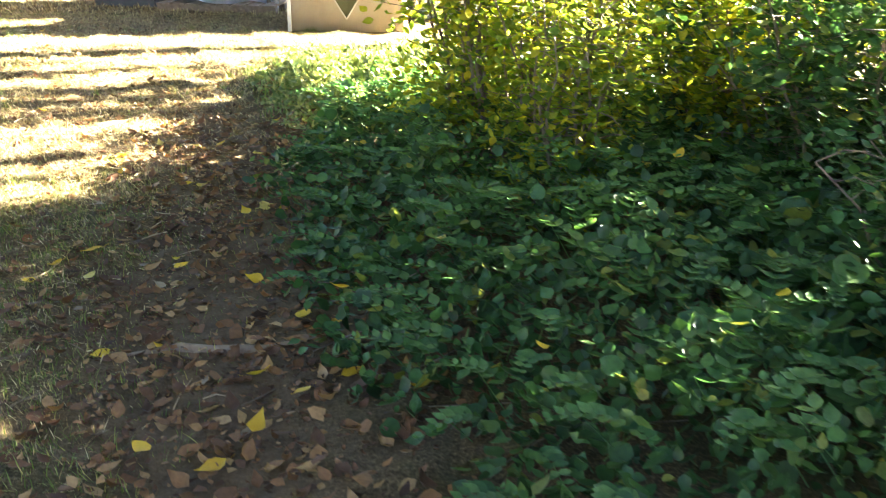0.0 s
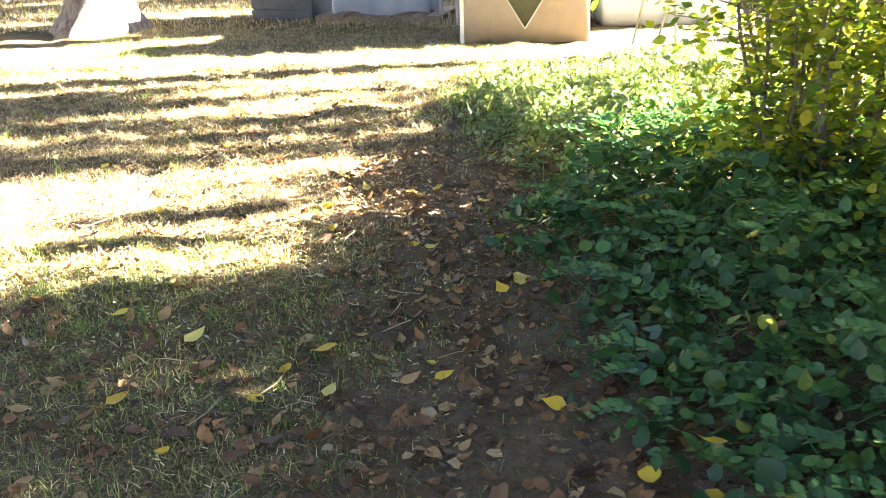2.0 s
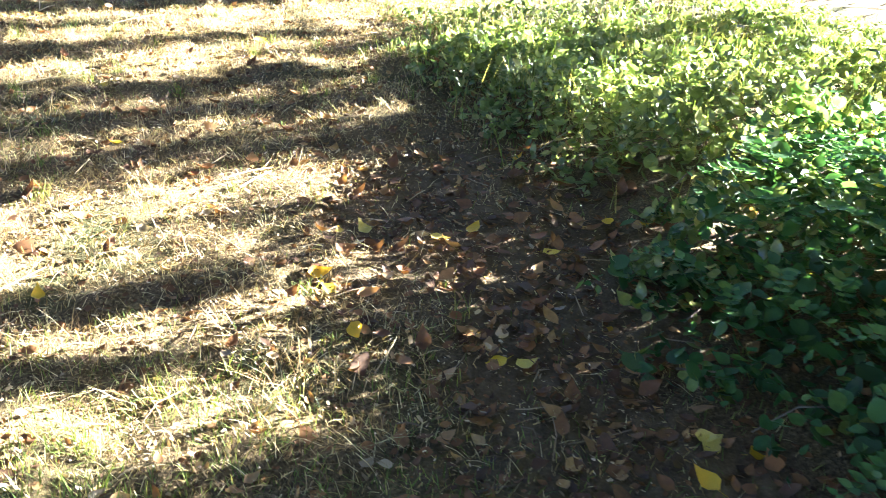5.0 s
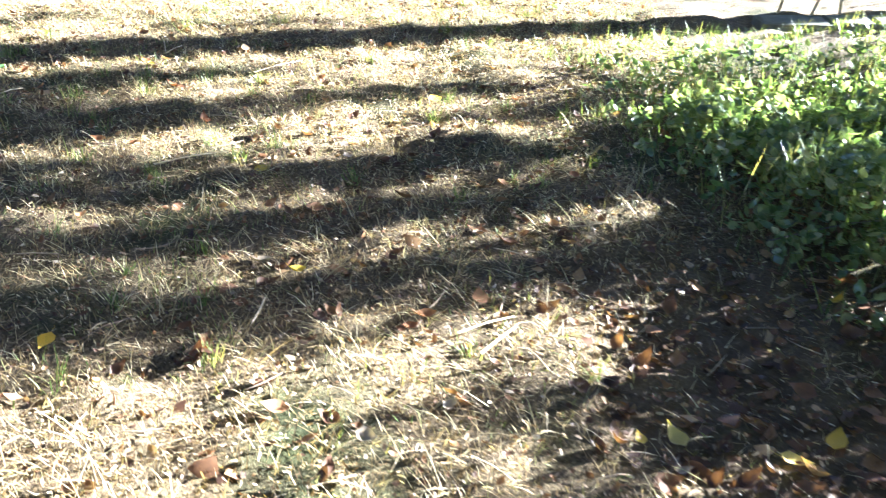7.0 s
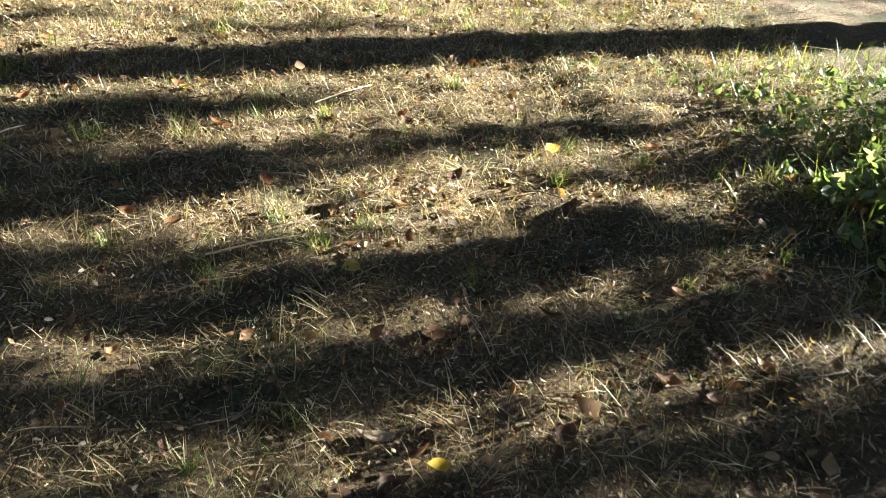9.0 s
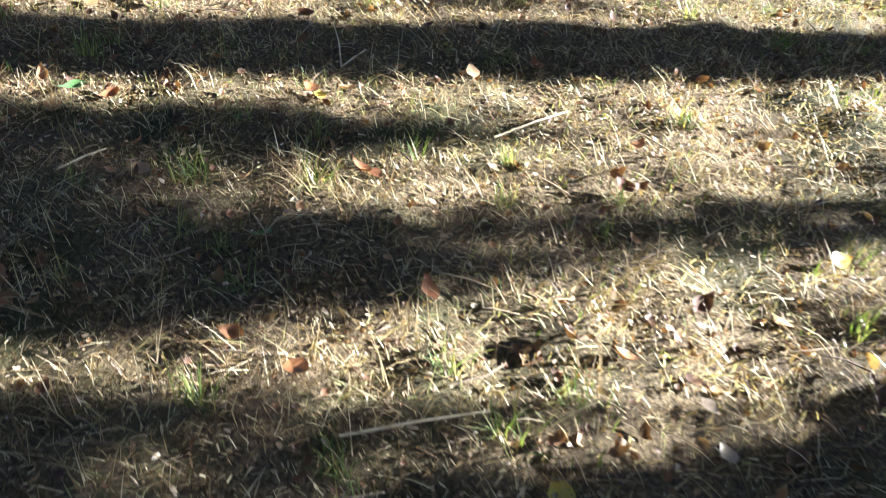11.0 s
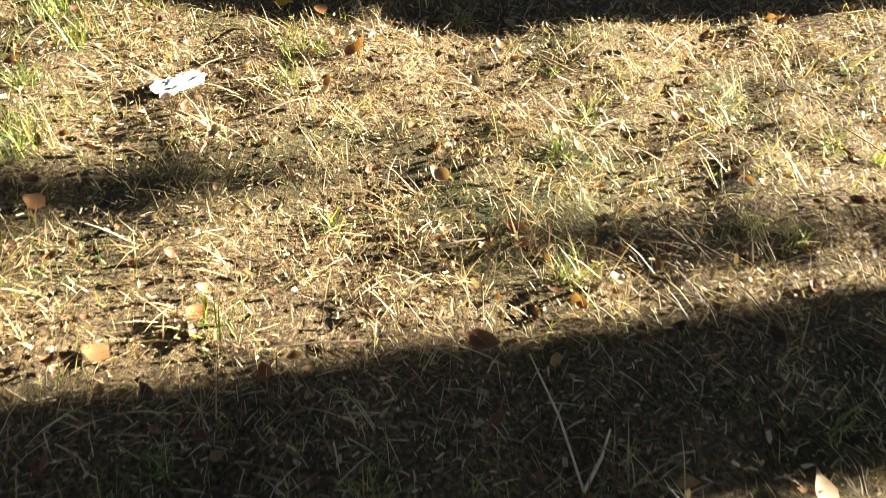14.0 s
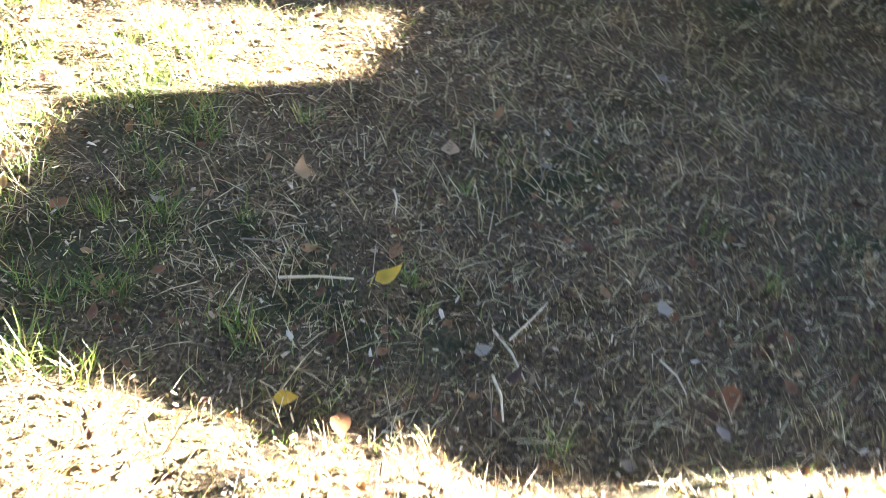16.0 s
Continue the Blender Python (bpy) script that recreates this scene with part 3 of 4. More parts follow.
def tree(x, y, radius, high, crown, label, leaves=3500, seed=1, flare=1.7, crown_from=0.5):
    """Trunk with a flared foot, limbs, and a crown of leaf clumps with gaps."""
    r = np.random.default_rng(seed)
    root = new("tree")
    root.matrix_basis = Matrix.Translation((x, y, float(ground_z(x, y))))
    tagged(root, label, "tree", "trees round the lawn")
    hs = np.array([-0.1, 0.08, 0.25, 0.5, 0.9, 1.6, 3.0, 5.0, high])
    rad = radius * (1 + (flare - 1) * np.exp(-np.maximum(hs, 0) / 0.28)) * (1 - 0.6 * np.maximum(hs, 0) / high)
    tv, tf = tube([(0.05 * math.sin(h), 0.04 * math.sin(h * 0.7), h) for h in hs], rad, 18)
    ang = np.arctan2(tv[:, 1], tv[:, 0])
    lobes = 1 + 0.16 * np.sin(ang * 5 + seed) * np.exp(-np.maximum(tv[:, 2], 0) / 0.4) + 0.03 * np.sin(ang * 9 + tv[:, 2] * 2)
    tv[:, :2] *= lobes[:, None]
    obj("trunk", mesh_from("trunk", tv, tf), BARK, root, "furrowed grey-brown bark", smooth_faces=True)
    limbs, tips = [], []
    for k in range(14):
        h = high * r.uniform(crown_from, 0.98)
        a, L = r.uniform(0, 6.283), crown * r.uniform(0.5, 1)
        pts = [(math.cos(a) * L * u, math.sin(a) * L * u, h + L * (0.55 * u - 0.15 * u * u)) for u in (0, 0.3, 0.65, 1)]
        limbs.append(tube(pts, [radius * 0.3, radius * 0.22, radius * 0.12, 0.015], 6))
        for q in range(14):
            u = r.uniform(0.35, 1.05)
            tips.append((math.cos(a) * L * u, math.sin(a) * L * u, h + 0.45 * L * u) + r.normal(0, 0.3, 3) * (1, 1, 0.7))
    obj("limbs", mesh_from("limbs", *join(*limbs)), BARK, root)
    tips = np.array(tips)
    pk = tips[r.integers(0, len(tips), leaves)] + r.normal(0, 0.22, (leaves, 3))
    obj("crown", mesh_from("crown", *scatter(OVAL, pk, turns(r.uniform(0, 6.283, leaves), r.normal(0, 0.6, leaves), r.normal(0, 0.6, leaves)), r.uniform(0.12, 0.24, leaves))), SHRUB, root, "autumn green leaves", kind="stuff")
    return root


tree(-6.85, 12.25, 0.36, 9, 2.6, "tall tree with a flared grey trunk, sunlit on one side", seed=11, flare=1.9, crown_from=0.62)
# unseen trunk, placed and sized to throw the long shadow band
tree(6.2, 11.45, 0.30, 9, 2.4, "slim straight tree behind the bank, unseen, added for its shadow", seed=12, flare=1.25)


def sapling(n, x, low, high, wide, leaves, seed):
    """A slim unseen tree whose one leafy tuft is set to cast shade; n is its distance across the light."""
    r = np.random.default_rng(seed)
    low, high = low * TALL, high * TALL
    y = (n + math.sin(sa) * x) / math.cos(sa)
    root = new("sapling")
    root.matrix_basis = Matrix.Translation((x, y, float(ground_z(x, y))))
    tagged(root, "slim unseen tree with a leafy tuft, added to cast a shadow band", "sapling", "saplings behind the bank")
    obj("stem", mesh_from("stem", *tube([(0.02 * math.sin(h * 3), 0.02 * math.cos(h * 2), h) for h in np.linspace(-0.1, high, 7)], np.linspace(0.016, 0.006, 7), 6)), BARK, root)
    q = r.normal(0, 1, (leaves, 3))
    q *= (r.uniform(0.1, 1, leaves) ** 0.4 / np.linalg.norm(q, axis=1))[:, None]
    q = q * (0.3, wide / 2, (high - low) / 2) + (0, 0, (high + low) / 2)
    obj("foliage", mesh_from("foliage", *scatter(OVAL, q, turns(r.uniform(0, 6.283, leaves), r.normal(0, 0.6, leaves), r.normal(0, 0.6, leaves)), r.uniform(0.06, 0.11, leaves))), SHRUB, root, kind="stuff")


# each tuft is added only for one shadow patch on the lawn
sapling(8.63, 4.0, 1.92, 2.9, 0.32, 900, 31)
sapling(8.18, 3.0, 1.25, 1.72, 0.18, 190, 32)
sapling(8.08, 5.5, 2.36, 3.1, 0.62, 1500, 43)
sapling(9.15, 5.2, 2.42, 3.0, 0.40, 260, 44)
sapling(7.45, 4.4, 2.15, 2.7, 0.40, 240, 45)
sapling(8.04, 4.6, 2.05, 2.9, 0.26, 650, 33)
sapling(7.57, 3.6, 1.76, 2.8, 0.30, 800, 34)
sapling(7.80, 3.3, 0.95, 1.54, 0.30, 300, 35)
sapling(7.32, 4.9, 1.72, 2.5, 0.19, 600, 36)
sapling(7.42, 3.0, 1.3, 1.52, 0.28, 260, 48)
sapling(6.70, 3.2, 1.67, 2.4, 0.18, 200, 41)
sapling(8.40, 4.6, 2.33, 2.8, 0.20, 280, 50)
sapling(8.42, 5.2, 2.55, 2.9, 0.16, 130, 42)
sapling(6.46, 4.5, 1.98, 2.7, 0.26, 300, 46)
sapling(8.60, 3.2, 0.62, 1.05, 0.40, 300, 47)
sapling(9.95, 4.6, 2.42, 3.0, 0.22, 260, 37)
sapling(9.60, 5.0, 2.15, 2.45, 0.18, 90, 38)
sapling(5.08, 3.6, 1.50, 1.78, 0.14, 150, 49)
sapling(5.42, 3.6, 1.46, 1.76, 0.18, 170, 39)
# unseen row that shades the far lawn
for i, (x, y, rd) in enumerate([(9.5, 18.0, 0.4), (12.0, 21.0, 0.5), (15, 24.5, 0.5)]):
    tree(x, y, rd, 9, 3.2, "unseen large leafy tree beyond the lawn", 5000, 20 + i, 1.5, 0.12)

# two unseen trees added at the left and behind to lower sky light
for i, (x, y, rd) in enumerate([(-11.0, 4.5, 0.4), (-5.5, -4.0, 0.4)]):
    tree(x, y, rd, 8, 3.6, "unseen large leafy tree beyond the lawn", 5000, 40 + i, 1.5, 0.25)



def sky_blocking_tree(x, y, radius, high, crown, leaves, seed):
    """An unseen broad tree, added so its high spreading crown blocks sky light."""
    r = np.random.default_rng(seed)
    root = tree(x, y, radius, high, 1.5, "unseen broad tree added to block sky light over the lawn", 500, seed, 1.5, 0.85)
    limbs, tips = [], []
    for k in range(16):
        a, L = 6.283 * k / 16 + r.normal(0, 0.15), crown * r.uniform(0.6, 1)
        h = high * r.uniform(0.62, 0.8)
        pts = [np.array((math.cos(a) * L * u, math.sin(a) * L * u, h + 1.6 * u - 0.5 * u * u)) for u in (0, 0.35, 0.7, 1)]
        limbs.append(tube(pts, [0.11, 0.08, 0.05, 0.02], 6))
        for q in range(16):
            u = r.uniform(0.2, 1.05)
            tips.append(np.array((math.cos(a) * L * u, math.sin(a) * L * u, h + 1.1 * u)) + r.normal(0, 0.55, 3) * (1, 1, 0.5) + (0, 0, 0.5))
    obj("spreading_limbs", mesh_from("spreading_limbs", *join(*limbs)), BARK, root, kind="stuff")
    tips = np.array(tips)
    pk = tips[r.integers(0, len(tips), leaves)] + r.normal(0, 0.3, (leaves, 3)) * (1, 1, 0.6)
    obj("spreading_crown", mesh_from("spreading_crown", *scatter(leaf_shape("oval", 0.3, 0.1, 2), pk, turns(r.uniform(0, 6.283, leaves), r.normal(0, 0.5, leaves), r.normal(0, 0.5, leaves)), r.uniform(0.22, 0.42, leaves))), CANOPY, root, "autumn green leaves", kind="stuff")


# unseen crowns that cut the sky light and deepen the shade below
sky_blocking_tree(-8.6, 6.6, 0.38, 8.5, 6.8, 16000, 51)
sky_blocking_tree(3.6, 0.2, 0.34, 8.5, 6.0, 15000, 52)
sky_blocking_tree(-3.6, -1.6, 0.34, 8.0, 5.5, 13000, 53)
sky_blocking_tree(5.6, 15.0, 0.33, 10.5, 8.0, 26000, 55)
sky_blocking_tree(4.9, 3.7, 0.26, 10.5, 7.2, 24000, 56)
sky_blocking_tree(-8.3, 10.9, 0.34, 8.5, 6.5, 14000, 57)
sky_blocking_tree(-4.6, 16.6, 0.36, 8.5, 6.0, 8000, 54)

# unseen wood round the lawn, added to block low skylight, lower towards the sun
r = np.random.default_rng(61)
wood = []
for band, (dist, top) in enumerate([(21, 6.5), (24, 8.5)]):
    m = 7000
    ang = r.uniform(radians(-35), radians(325), m)
    high = np.where(ang < radians(62), 4.8, top)
    rad = dist + r.normal(0, 1.0, m) + 1.2 * np.sin(ang * 7 + band)
    pk = np.stack([-2 + rad * np.cos(ang), 6 + rad * np.sin(ang), high * r.uniform(0.0, 1, m) ** 0.8 * (0.85 + 0.15 * np.sin(ang * 11))], -1)
    wood.append(scatter(leaf_shape("oval", 0.3, 0.1, 2), pk, turns(r.uniform(0, 6.283, m), r.normal(0.6, 0.6, m), r.normal(0, 0.6, m)), r.uniform(0.7, 1.5, m)))
obj("woodland", mesh_from("woodland", *join(*wood)), CANOPY, None, "unseen dark leafy woodland added round the lawn to block low sky light", "woodland", kind="stuff")

# ---- draped table ----
# height and depth are set by how far the shadow must reach
TX0, TX1, TY0, TY1, TH = -1.88, -0.52, 10.92, 13.15, 1.02 * TALL
tg = float(ground_z(-1.2, 10.8))
table = new("draped_table")
table.matrix_basis = Matrix.Translation(((TX0 + TX1) / 2, (TY0 + TY1) / 2, tg))
tagged(table, "tall display table draped in tan cloth with an olive overlay", "table")


def drape(x0, x1, y0, y1, z1, low, fold, steps=40, corners=None):
    """A cloth skirt round four sides with soft vertical folds, and its flat top. low(side, u) is how high its hem hangs."""
    bm = bmesh.new()
    ring = []
    corners = corners or [(x0, y0), (x1, y0), (x1, y1), (x0, y1)]
    for s in range(len(corners)):
        (ax, ay), (bx, by) = corners[s], corners[(s + 1) % len(corners)]
        nxx, nyy = (by - ay), -(bx - ax)
        ln = math.hypot(nxx, nyy)
        for k in range(steps):
            u = k / steps
            out = fold * (math.sin(u * 23 + s) + 0.6 * math.sin(u * 41 + 2 * s))
            ring.append((ax + (bx - ax) * u, ay + (by - ay) * u, nxx / ln, nyy / ln, out, low(s, u)))
    levels = [0, 0.02, 0.3, 0.65, 1.0]
    grid = [[bm.verts.new((px + mx * o * f + mx * 0.012 * f, py + my * o * f + my * 0.012 * f, z1 + (lo - z1) * f)) for px, py, mx, my, o, lo in ring] for f in levels]
    for a, c in zip(grid, grid[1:]):
        for k in range(len(ring)):
            q = (k + 1) % len(ring)
            bm.faces.new((a[k], c[k], c[q], a[q]))
    bm.faces.new(grid[0][::-1])
    bmesh.ops.solidify(bm, geom=bm.faces[:], thickness=0.004)
    for f in bm.faces:
        f.smooth = True
    return bm


w, d = (TX1 - TX0) / 2, (TY1 - TY0) / 2
# the unseen rear is stepped and narrowed to shape the table's cast shadow
def outline(m):
    return [(-w - m, -d - m), (w + m, -d - m), (w + m, d + m), (w - 0.50 - m, d + m), (w - 0.50 - m, 0.26 + m), (-w + 0.12 - m, -0.16 + m)]


part("tablecloth", drape(-w, w, -d, d, TH, lambda s, u: 0.01, 0.006, corners=outline(0.0)), TAN, table, "tan cloth hanging to the ground")
# overlay turned cornerwise: each side hangs in one point
part("overlay", drape(-w, w, -d, d, TH + 0.008, lambda s, u: TH - 0.02 - (1.06 if s < 2 else 0.3) * max(0.0, 1 - abs(u - 0.5) / 0.49), 0.0, corners=outline(0.012)), OLIVE, table, "olive overlay hanging in a point")
bm = bmesh.new()
for sgn in (-1, 1):
    p0, p1 = Vector((0.0, -d - 0.034, TH - 1.09)), Vector((sgn * 0.49 * 2 * w, -d - 0.034, TH - 0.03))
    mid, q = (p0 + p1) / 2, (p1 - p0)
    bmesh.ops.create_cube(bm, size=1, matrix=Matrix.Translation(mid) @ Matrix.Rotation(-math.atan2(q.z, q.x), 4, "Y") @ Matrix.Diagonal((q.length, 0.006, 0.013, 1)))
part("trim", bm, TRIM, table, "cream edging of the overlay")
bm = bmesh.new()
box(bm, -w - 0.035, -w + 0.01, -d - 0.03, -d + 0.01, 0, TH - 0.03, 0.006)
part("corner_strip", bm, TRIM, table, "cream corner strip")
for sx in (-1, 1):
    for sy in (-1, 1):
        part("leg", box(bmesh.new(), w - 0.26 + sx * 0.18 - 0.025, w - 0.26 + sx * 0.18 + 0.025, sy * (d - 0.08) - 0.025, sy * (d - 0.08) + 0.025, 0, TH - 0.05, 0.004), WOOD, table)
part("tabletop", box(bmesh.new(), w - 0.48, w - 0.02, -d + 0.02, d - 0.02, TH - 0.05, TH - 0.006, 0.004), WOOD, table)

# ---- covered stack on a pallet, crate and posts beyond the table ----
pg = float(ground_z(-3, 13))
pallet = new("pallet")
pallet.matrix_basis = pose(-3.15, 13.1, pg, 0, 0, -6)
tagged(pallet, "weathered brown wooden pallet on the grass", "pallet")
for k in range(3):
    part("bearer", box(bmesh.new(), -0.85, 0.85, -0.5 + 0.45 * k, -0.4 + 0.45 * k, 0, 0.10, 0.004), WOOD, pallet)
for k in range(8):
    part("board", box(bmesh.new(), -0.85 + 0.215 * k, -0.67 + 0.215 * k, -0.52, 0.52, 0.10, 0.125, 0.003), WOOD, pallet)
heap = new("covered_stack")
heap.matrix_basis = pose(-3.1, 13.1, pg + 0.125, 0, 0, -6)
tagged(heap, "stack under a pale blue tarpaulin on a pallet", "tarpaulin")
part("tarpaulin", drape(-0.66, 0.62, -0.44, 0.44, 0.85, lambda s, u: 0.02 + 0.03 * math.sin(u * 9), 0.02), TARP, heap)
crate = new("crate")
crate.matrix_basis = pose(-4.55, 13.35, pg, 0, 0, -8)
tagged(crate, "dark painted slatted crate on the grass", "crate")
for k in range(5):
    part("slat", box(bmesh.new(), -0.45, 0.45, -0.36, -0.33, 0.03 + 0.155 * k, 0.17 + 0.155 * k, 0.004), DARK, crate)
part("body", box(bmesh.new(), -0.44, 0.44, -0.325, 0.36, 0.0, 0.80, 0.006), DARK, crate)
for k, (px, py) in enumerate([(-2.38, 12.75), (-2.12, 12.45)]):
    post = obj("post", mesh_from("post", *tube([(0, 0, -0.1), (0, 0, 0.9), (0, 0, 1.9)], [0.028, 0.028, 0.026], 12)), STEEL, None, "slim grey metal post standing in the lawn", "post", "posts", smooth_faces=True)
    post.matrix_basis = Matrix.Translation((px, py, pg))
stall = new("sheeted_table")
stall.matrix_basis = pose(0.45, 12.6, pg, 0, 0, 4)
tagged(stall, "low table under a white sheet", "table")
part("sheet", drape(-0.8, 0.8, -0.4, 0.4, 0.72, lambda s, u: 0.02, 0.012), SHEET, stall)

# canes leaning by the weeds
for k, (ax, ay, bx, by, h) in enumerate([(-0.15, 9.75, 0.12, 9.85, 1.1), (0.30, 9.8, 0.18, 9.8, 1.1), (0.05, 9.7, 0.5, 9.8, 1.3)]):
    obj("cane", mesh_from("cane", *tube([(ax, ay, -0.1), ((ax + bx) / 2, (ay + by) / 2, h / 2), (bx, by, h)], [0.011, 0.010, 0.008], 8)), STALK, None, "pale dry cane leaning in the weeds", "cane", "canes", smooth_faces=True)

# ---- made-up low stone edging for a shadow strip at the end of the bank ----
edge = new("shadow_strip_edging")
tagged(edge, "low edging of dark stones added in place of a shadow strip", "wall", kind="structure")
r = np.random.default_rng(5)
xx = -0.40
while xx < 3.6:
    L = r.uniform(0.24, 0.5)
    bm = box(bmesh.new(), 0, L - 0.006, -0.11 + r.uniform(-0.01, 0.01), 0.11, 0, 0.15 + r.uniform(-0.012, 0.012), 0.02)
    for v in bm.verts:
        v.co += Vector(r.normal(0, 0.006, 3))
    stone = part("stone", bm, STONE, edge)
    stone.matrix_basis = Matrix.Translation((xx, 9.35 + 0.08 * (xx + 0.6) + r.normal(0, 0.012), float(ground_z(xx, 9.4)) - 0.09))
    xx += L

# ---- fallen leaves ----
# those that stand out on the walk, by kind
YELLOW_AT = [(-1.50, 3.60), (-2.02, 3.54), (-1.63, 3.48), (-1.15, 3.46), (-0.95, 4.30), (-0.84, 4.23), (-1.42, 5.35), (-0.96, 4.09), (-1.36, 4.60), (-1.48, 3.33), (-1.70, 3.28),
             (-1.96, 5.07), (-1.90, 4.99), (-1.56, 5.32), (-1.77, 5.35), (-1.81, 4.75), (-1.38, 4.62), (-2.72, 4.88), (-1.18, 5.24), (-3.07, 6.81), (-2.77, 6.05), (-3.40, 5.69),
             (-4.73, 9.83), (-4.62, 10.21), (-2.44, 7.60), (-0.52, 2.99), (-0.39, 2.87), (-0.41, 2.41), (-0.64, 2.52), (-0.55, 2.18), (-0.85, 2.14), (-0.59, 2.04), (-0.09, 2.27), (-0.32, 2.47), (-3.85, 8.06)]
BROWN_AT = [(-1.05, 3.64), (-0.85, 3.54), (-0.99, 3.94), (-1.57, 3.80), (-1.32, 3.64), (-1.22, 3.67), (-0.73, 3.55), (-0.99, 3.56), (-1.29, 4.91), (-2.15, 4.64), (-1.74, 5.02), (-1.44, 5.06),
            (-1.20, 4.89), (-1.28, 4.89), (-1.25, 4.76), (-1.52, 4.97), (-1.27, 5.48), (-1.58, 4.52), (-1.38, 4.72), (-1.66, 5.11), (-1.80, 4.92), (-2.42, 5.80), (-2.24, 5.92), (-2.37, 5.84),
            (-1.87, 6.86), (-3.72, 7.04), (-3.61, 7.69), (-3.36, 7.23), (-3.76, 8.12), (-3.60, 7.67), (-2.98, 7.82), (-2.92, 7.77), (-4.14, 7.53), (-4.39, 7.90), (-4.59, 9.82), (-4.90, 10.52), (-5.42, 10.27), (-4.46, 9.52), (-4.99, 8.79), (-4.13, 9.03)]
PALE_AT = [(-1.77, 4.17), (-1.70, 4.18), (-1.44, 3.85), (-1.28, 3.42), (-1.82, 5.25), (-2.04, 4.82), (-2.36, 4.67), (-2.01, 4.56), (-2.70, 8.19), (-2.78, 7.09), (-2.73, 6.93), (-5.19, 10.33), (-3.94, 10.31), (-3.83, 10.01), (-3.99, 9.88), (-4.36, 10.09), (-4.48, 9.38), (-4.08, 9.47)]
FRESH_AT = [(-3.77, 7.37), (-4.49, 7.89)]
BROWN_MORE = [(-3.79, 10.15), (-4.08, 10.74), (-5.22, 10.06), (-5.06, 8.90), (-4.60, 8.52), (-4.06, 8.55), (-4.71, 8.41), (-3.52, 9.39), (-3.85, 8.05), (-4.60, 7.86), (-3.41, 8.26), (-3.21, 8.42), (-3.61, 6.98), (-1.06, 5.53), (-1.21, 5.31), (-1.52, 4.82), (-1.70, 4.71), (-0.79, 3.26), (-1.12, 3.07), (-0.69, 3.14), (-1.42, 3.69)]
PALE_MORE = [(-4.27, 10.81), (-3.98, 11.46), (-4.77, 8.78), (-5.18, 9.02), (-4.72, 9.08), (-3.74, 8.78), (-3.31, 7.82), (-2.14, 4.63), (-2.35, 5.43), (-1.20, 4.88), (-2.55, 5.34), (-1.11, 3.22), (-1.39, 3.07), (-1.02, 3.36)]
YELLOW_MORE = [(-0.82, 5.37), (-2.14, 3.20), (-2.34, 3.80)]
mats = {"y": YELLOW_ONE, "b": BROWN_ONE, "p": PALE_ONE, "f": FRESH_ONE}
names = {"y": "fallen yellow leaf on the ground", "b": "curled brown dead leaf on the ground", "p": "bleached pale dry leaf on the ground", "f": "fresh green leaf on the lawn"}
SHAPES = [leaf_shape("ovate", 0.7, 0.18), leaf_shape("oval", 1.2, 0.32), leaf_shape("ovate", 0.3, 0.10), leaf_shape("ovate", 1.3, 0.28)]
stalk = tube([(0, -0.32, 0.06), (0, -0.12, 0.02), (0, 0.05, 0.0)], [0.008, 0.008, 0.006], 3)
leaf_me = {}
for k in mats:
    for j, sh in enumerate(SHAPES):
        leaf_me[k, j] = mesh_from("fallen_leaf", *join(sh, stalk))
        leaf_me[k, j].materials.append(mats[k])


def lay(x, y, size, yaw, k, j, tilt=0.0, roll=0.0, lift=0.012):
    ob = new("fallen_leaf", leaf_me[k, j])
    ob.matrix_basis = Matrix.Translation((x, y, float(ground_z(x, y)) + lift)) @ Euler((tilt, roll, yaw)).to_matrix().to_4x4() @ Matrix.Diagonal((size, size, size, 1))
    tagged(ob, names[k], "leaf", "fallen leaves")


r = np.random.default_rng(9)
for k, places in (("y", YELLOW_AT + YELLOW_MORE), ("b", BROWN_AT + BROWN_MORE), ("p", PALE_AT + PALE_MORE), ("f", FRESH_AT)):
    for i, (x, y) in enumerate(places):
        s = r.uniform(0.035, 0.06) if k == "p" else r.uniform(0.05, 0.08) + (0.02 if k == "y" and y < 4 else 0)
        lay(x, y, s, r.uniform(0, 6.28), k, (2, 0, 3)[i % 3] if k != "b" else i % 4, r.normal(0, 0.15), r.normal(0, 0.2), 0.024)
for x, y in zip(r.uniform(-0.6, 1.2, 16), r.uniform(2.0, 5.0, 16)):
    if x > float(bank_edge(y)) + 0.1:
        lay(x, y, r.uniform(0.05, 0.075), r.uniform(0, 6.28), "y", int(r.integers(0, 4)), r.normal(0, 0.3), r.normal(0, 0.3), float(bank_height(x, y) - ground_z(x, y)) + 0.03)
count = 0
while count < 140:
    x, y = r.uniform(-5.6, 0.1), r.uniform(1.8, 10.9)
    litter = max(float(bare(x, y)), 0.9 * float(smooth(-1.9, -1.3, x)) * (y < 6.5), 0.75 * float(smooth(4.4, 3.6, y))) * (x < float(bank_edge(y)) + 0.15)
    if r.uniform() > 0.16 + 0.84 * litter:
        continue
    k = "byp"[int(r.choice(3, p=[0.60, 0.31, 0.09]))] if y < 5.5 else "byp"[int(r.choice(3, p=[0.86, 0.04, 0.10]))]
    lay(x, y, r.uniform(0.035, 0.085), r.uniform(0, 6.28), k, int(r.integers(0, 4)), r.normal(0, 0.18), r.normal(0, 0.25), 0.012)
    count += 1

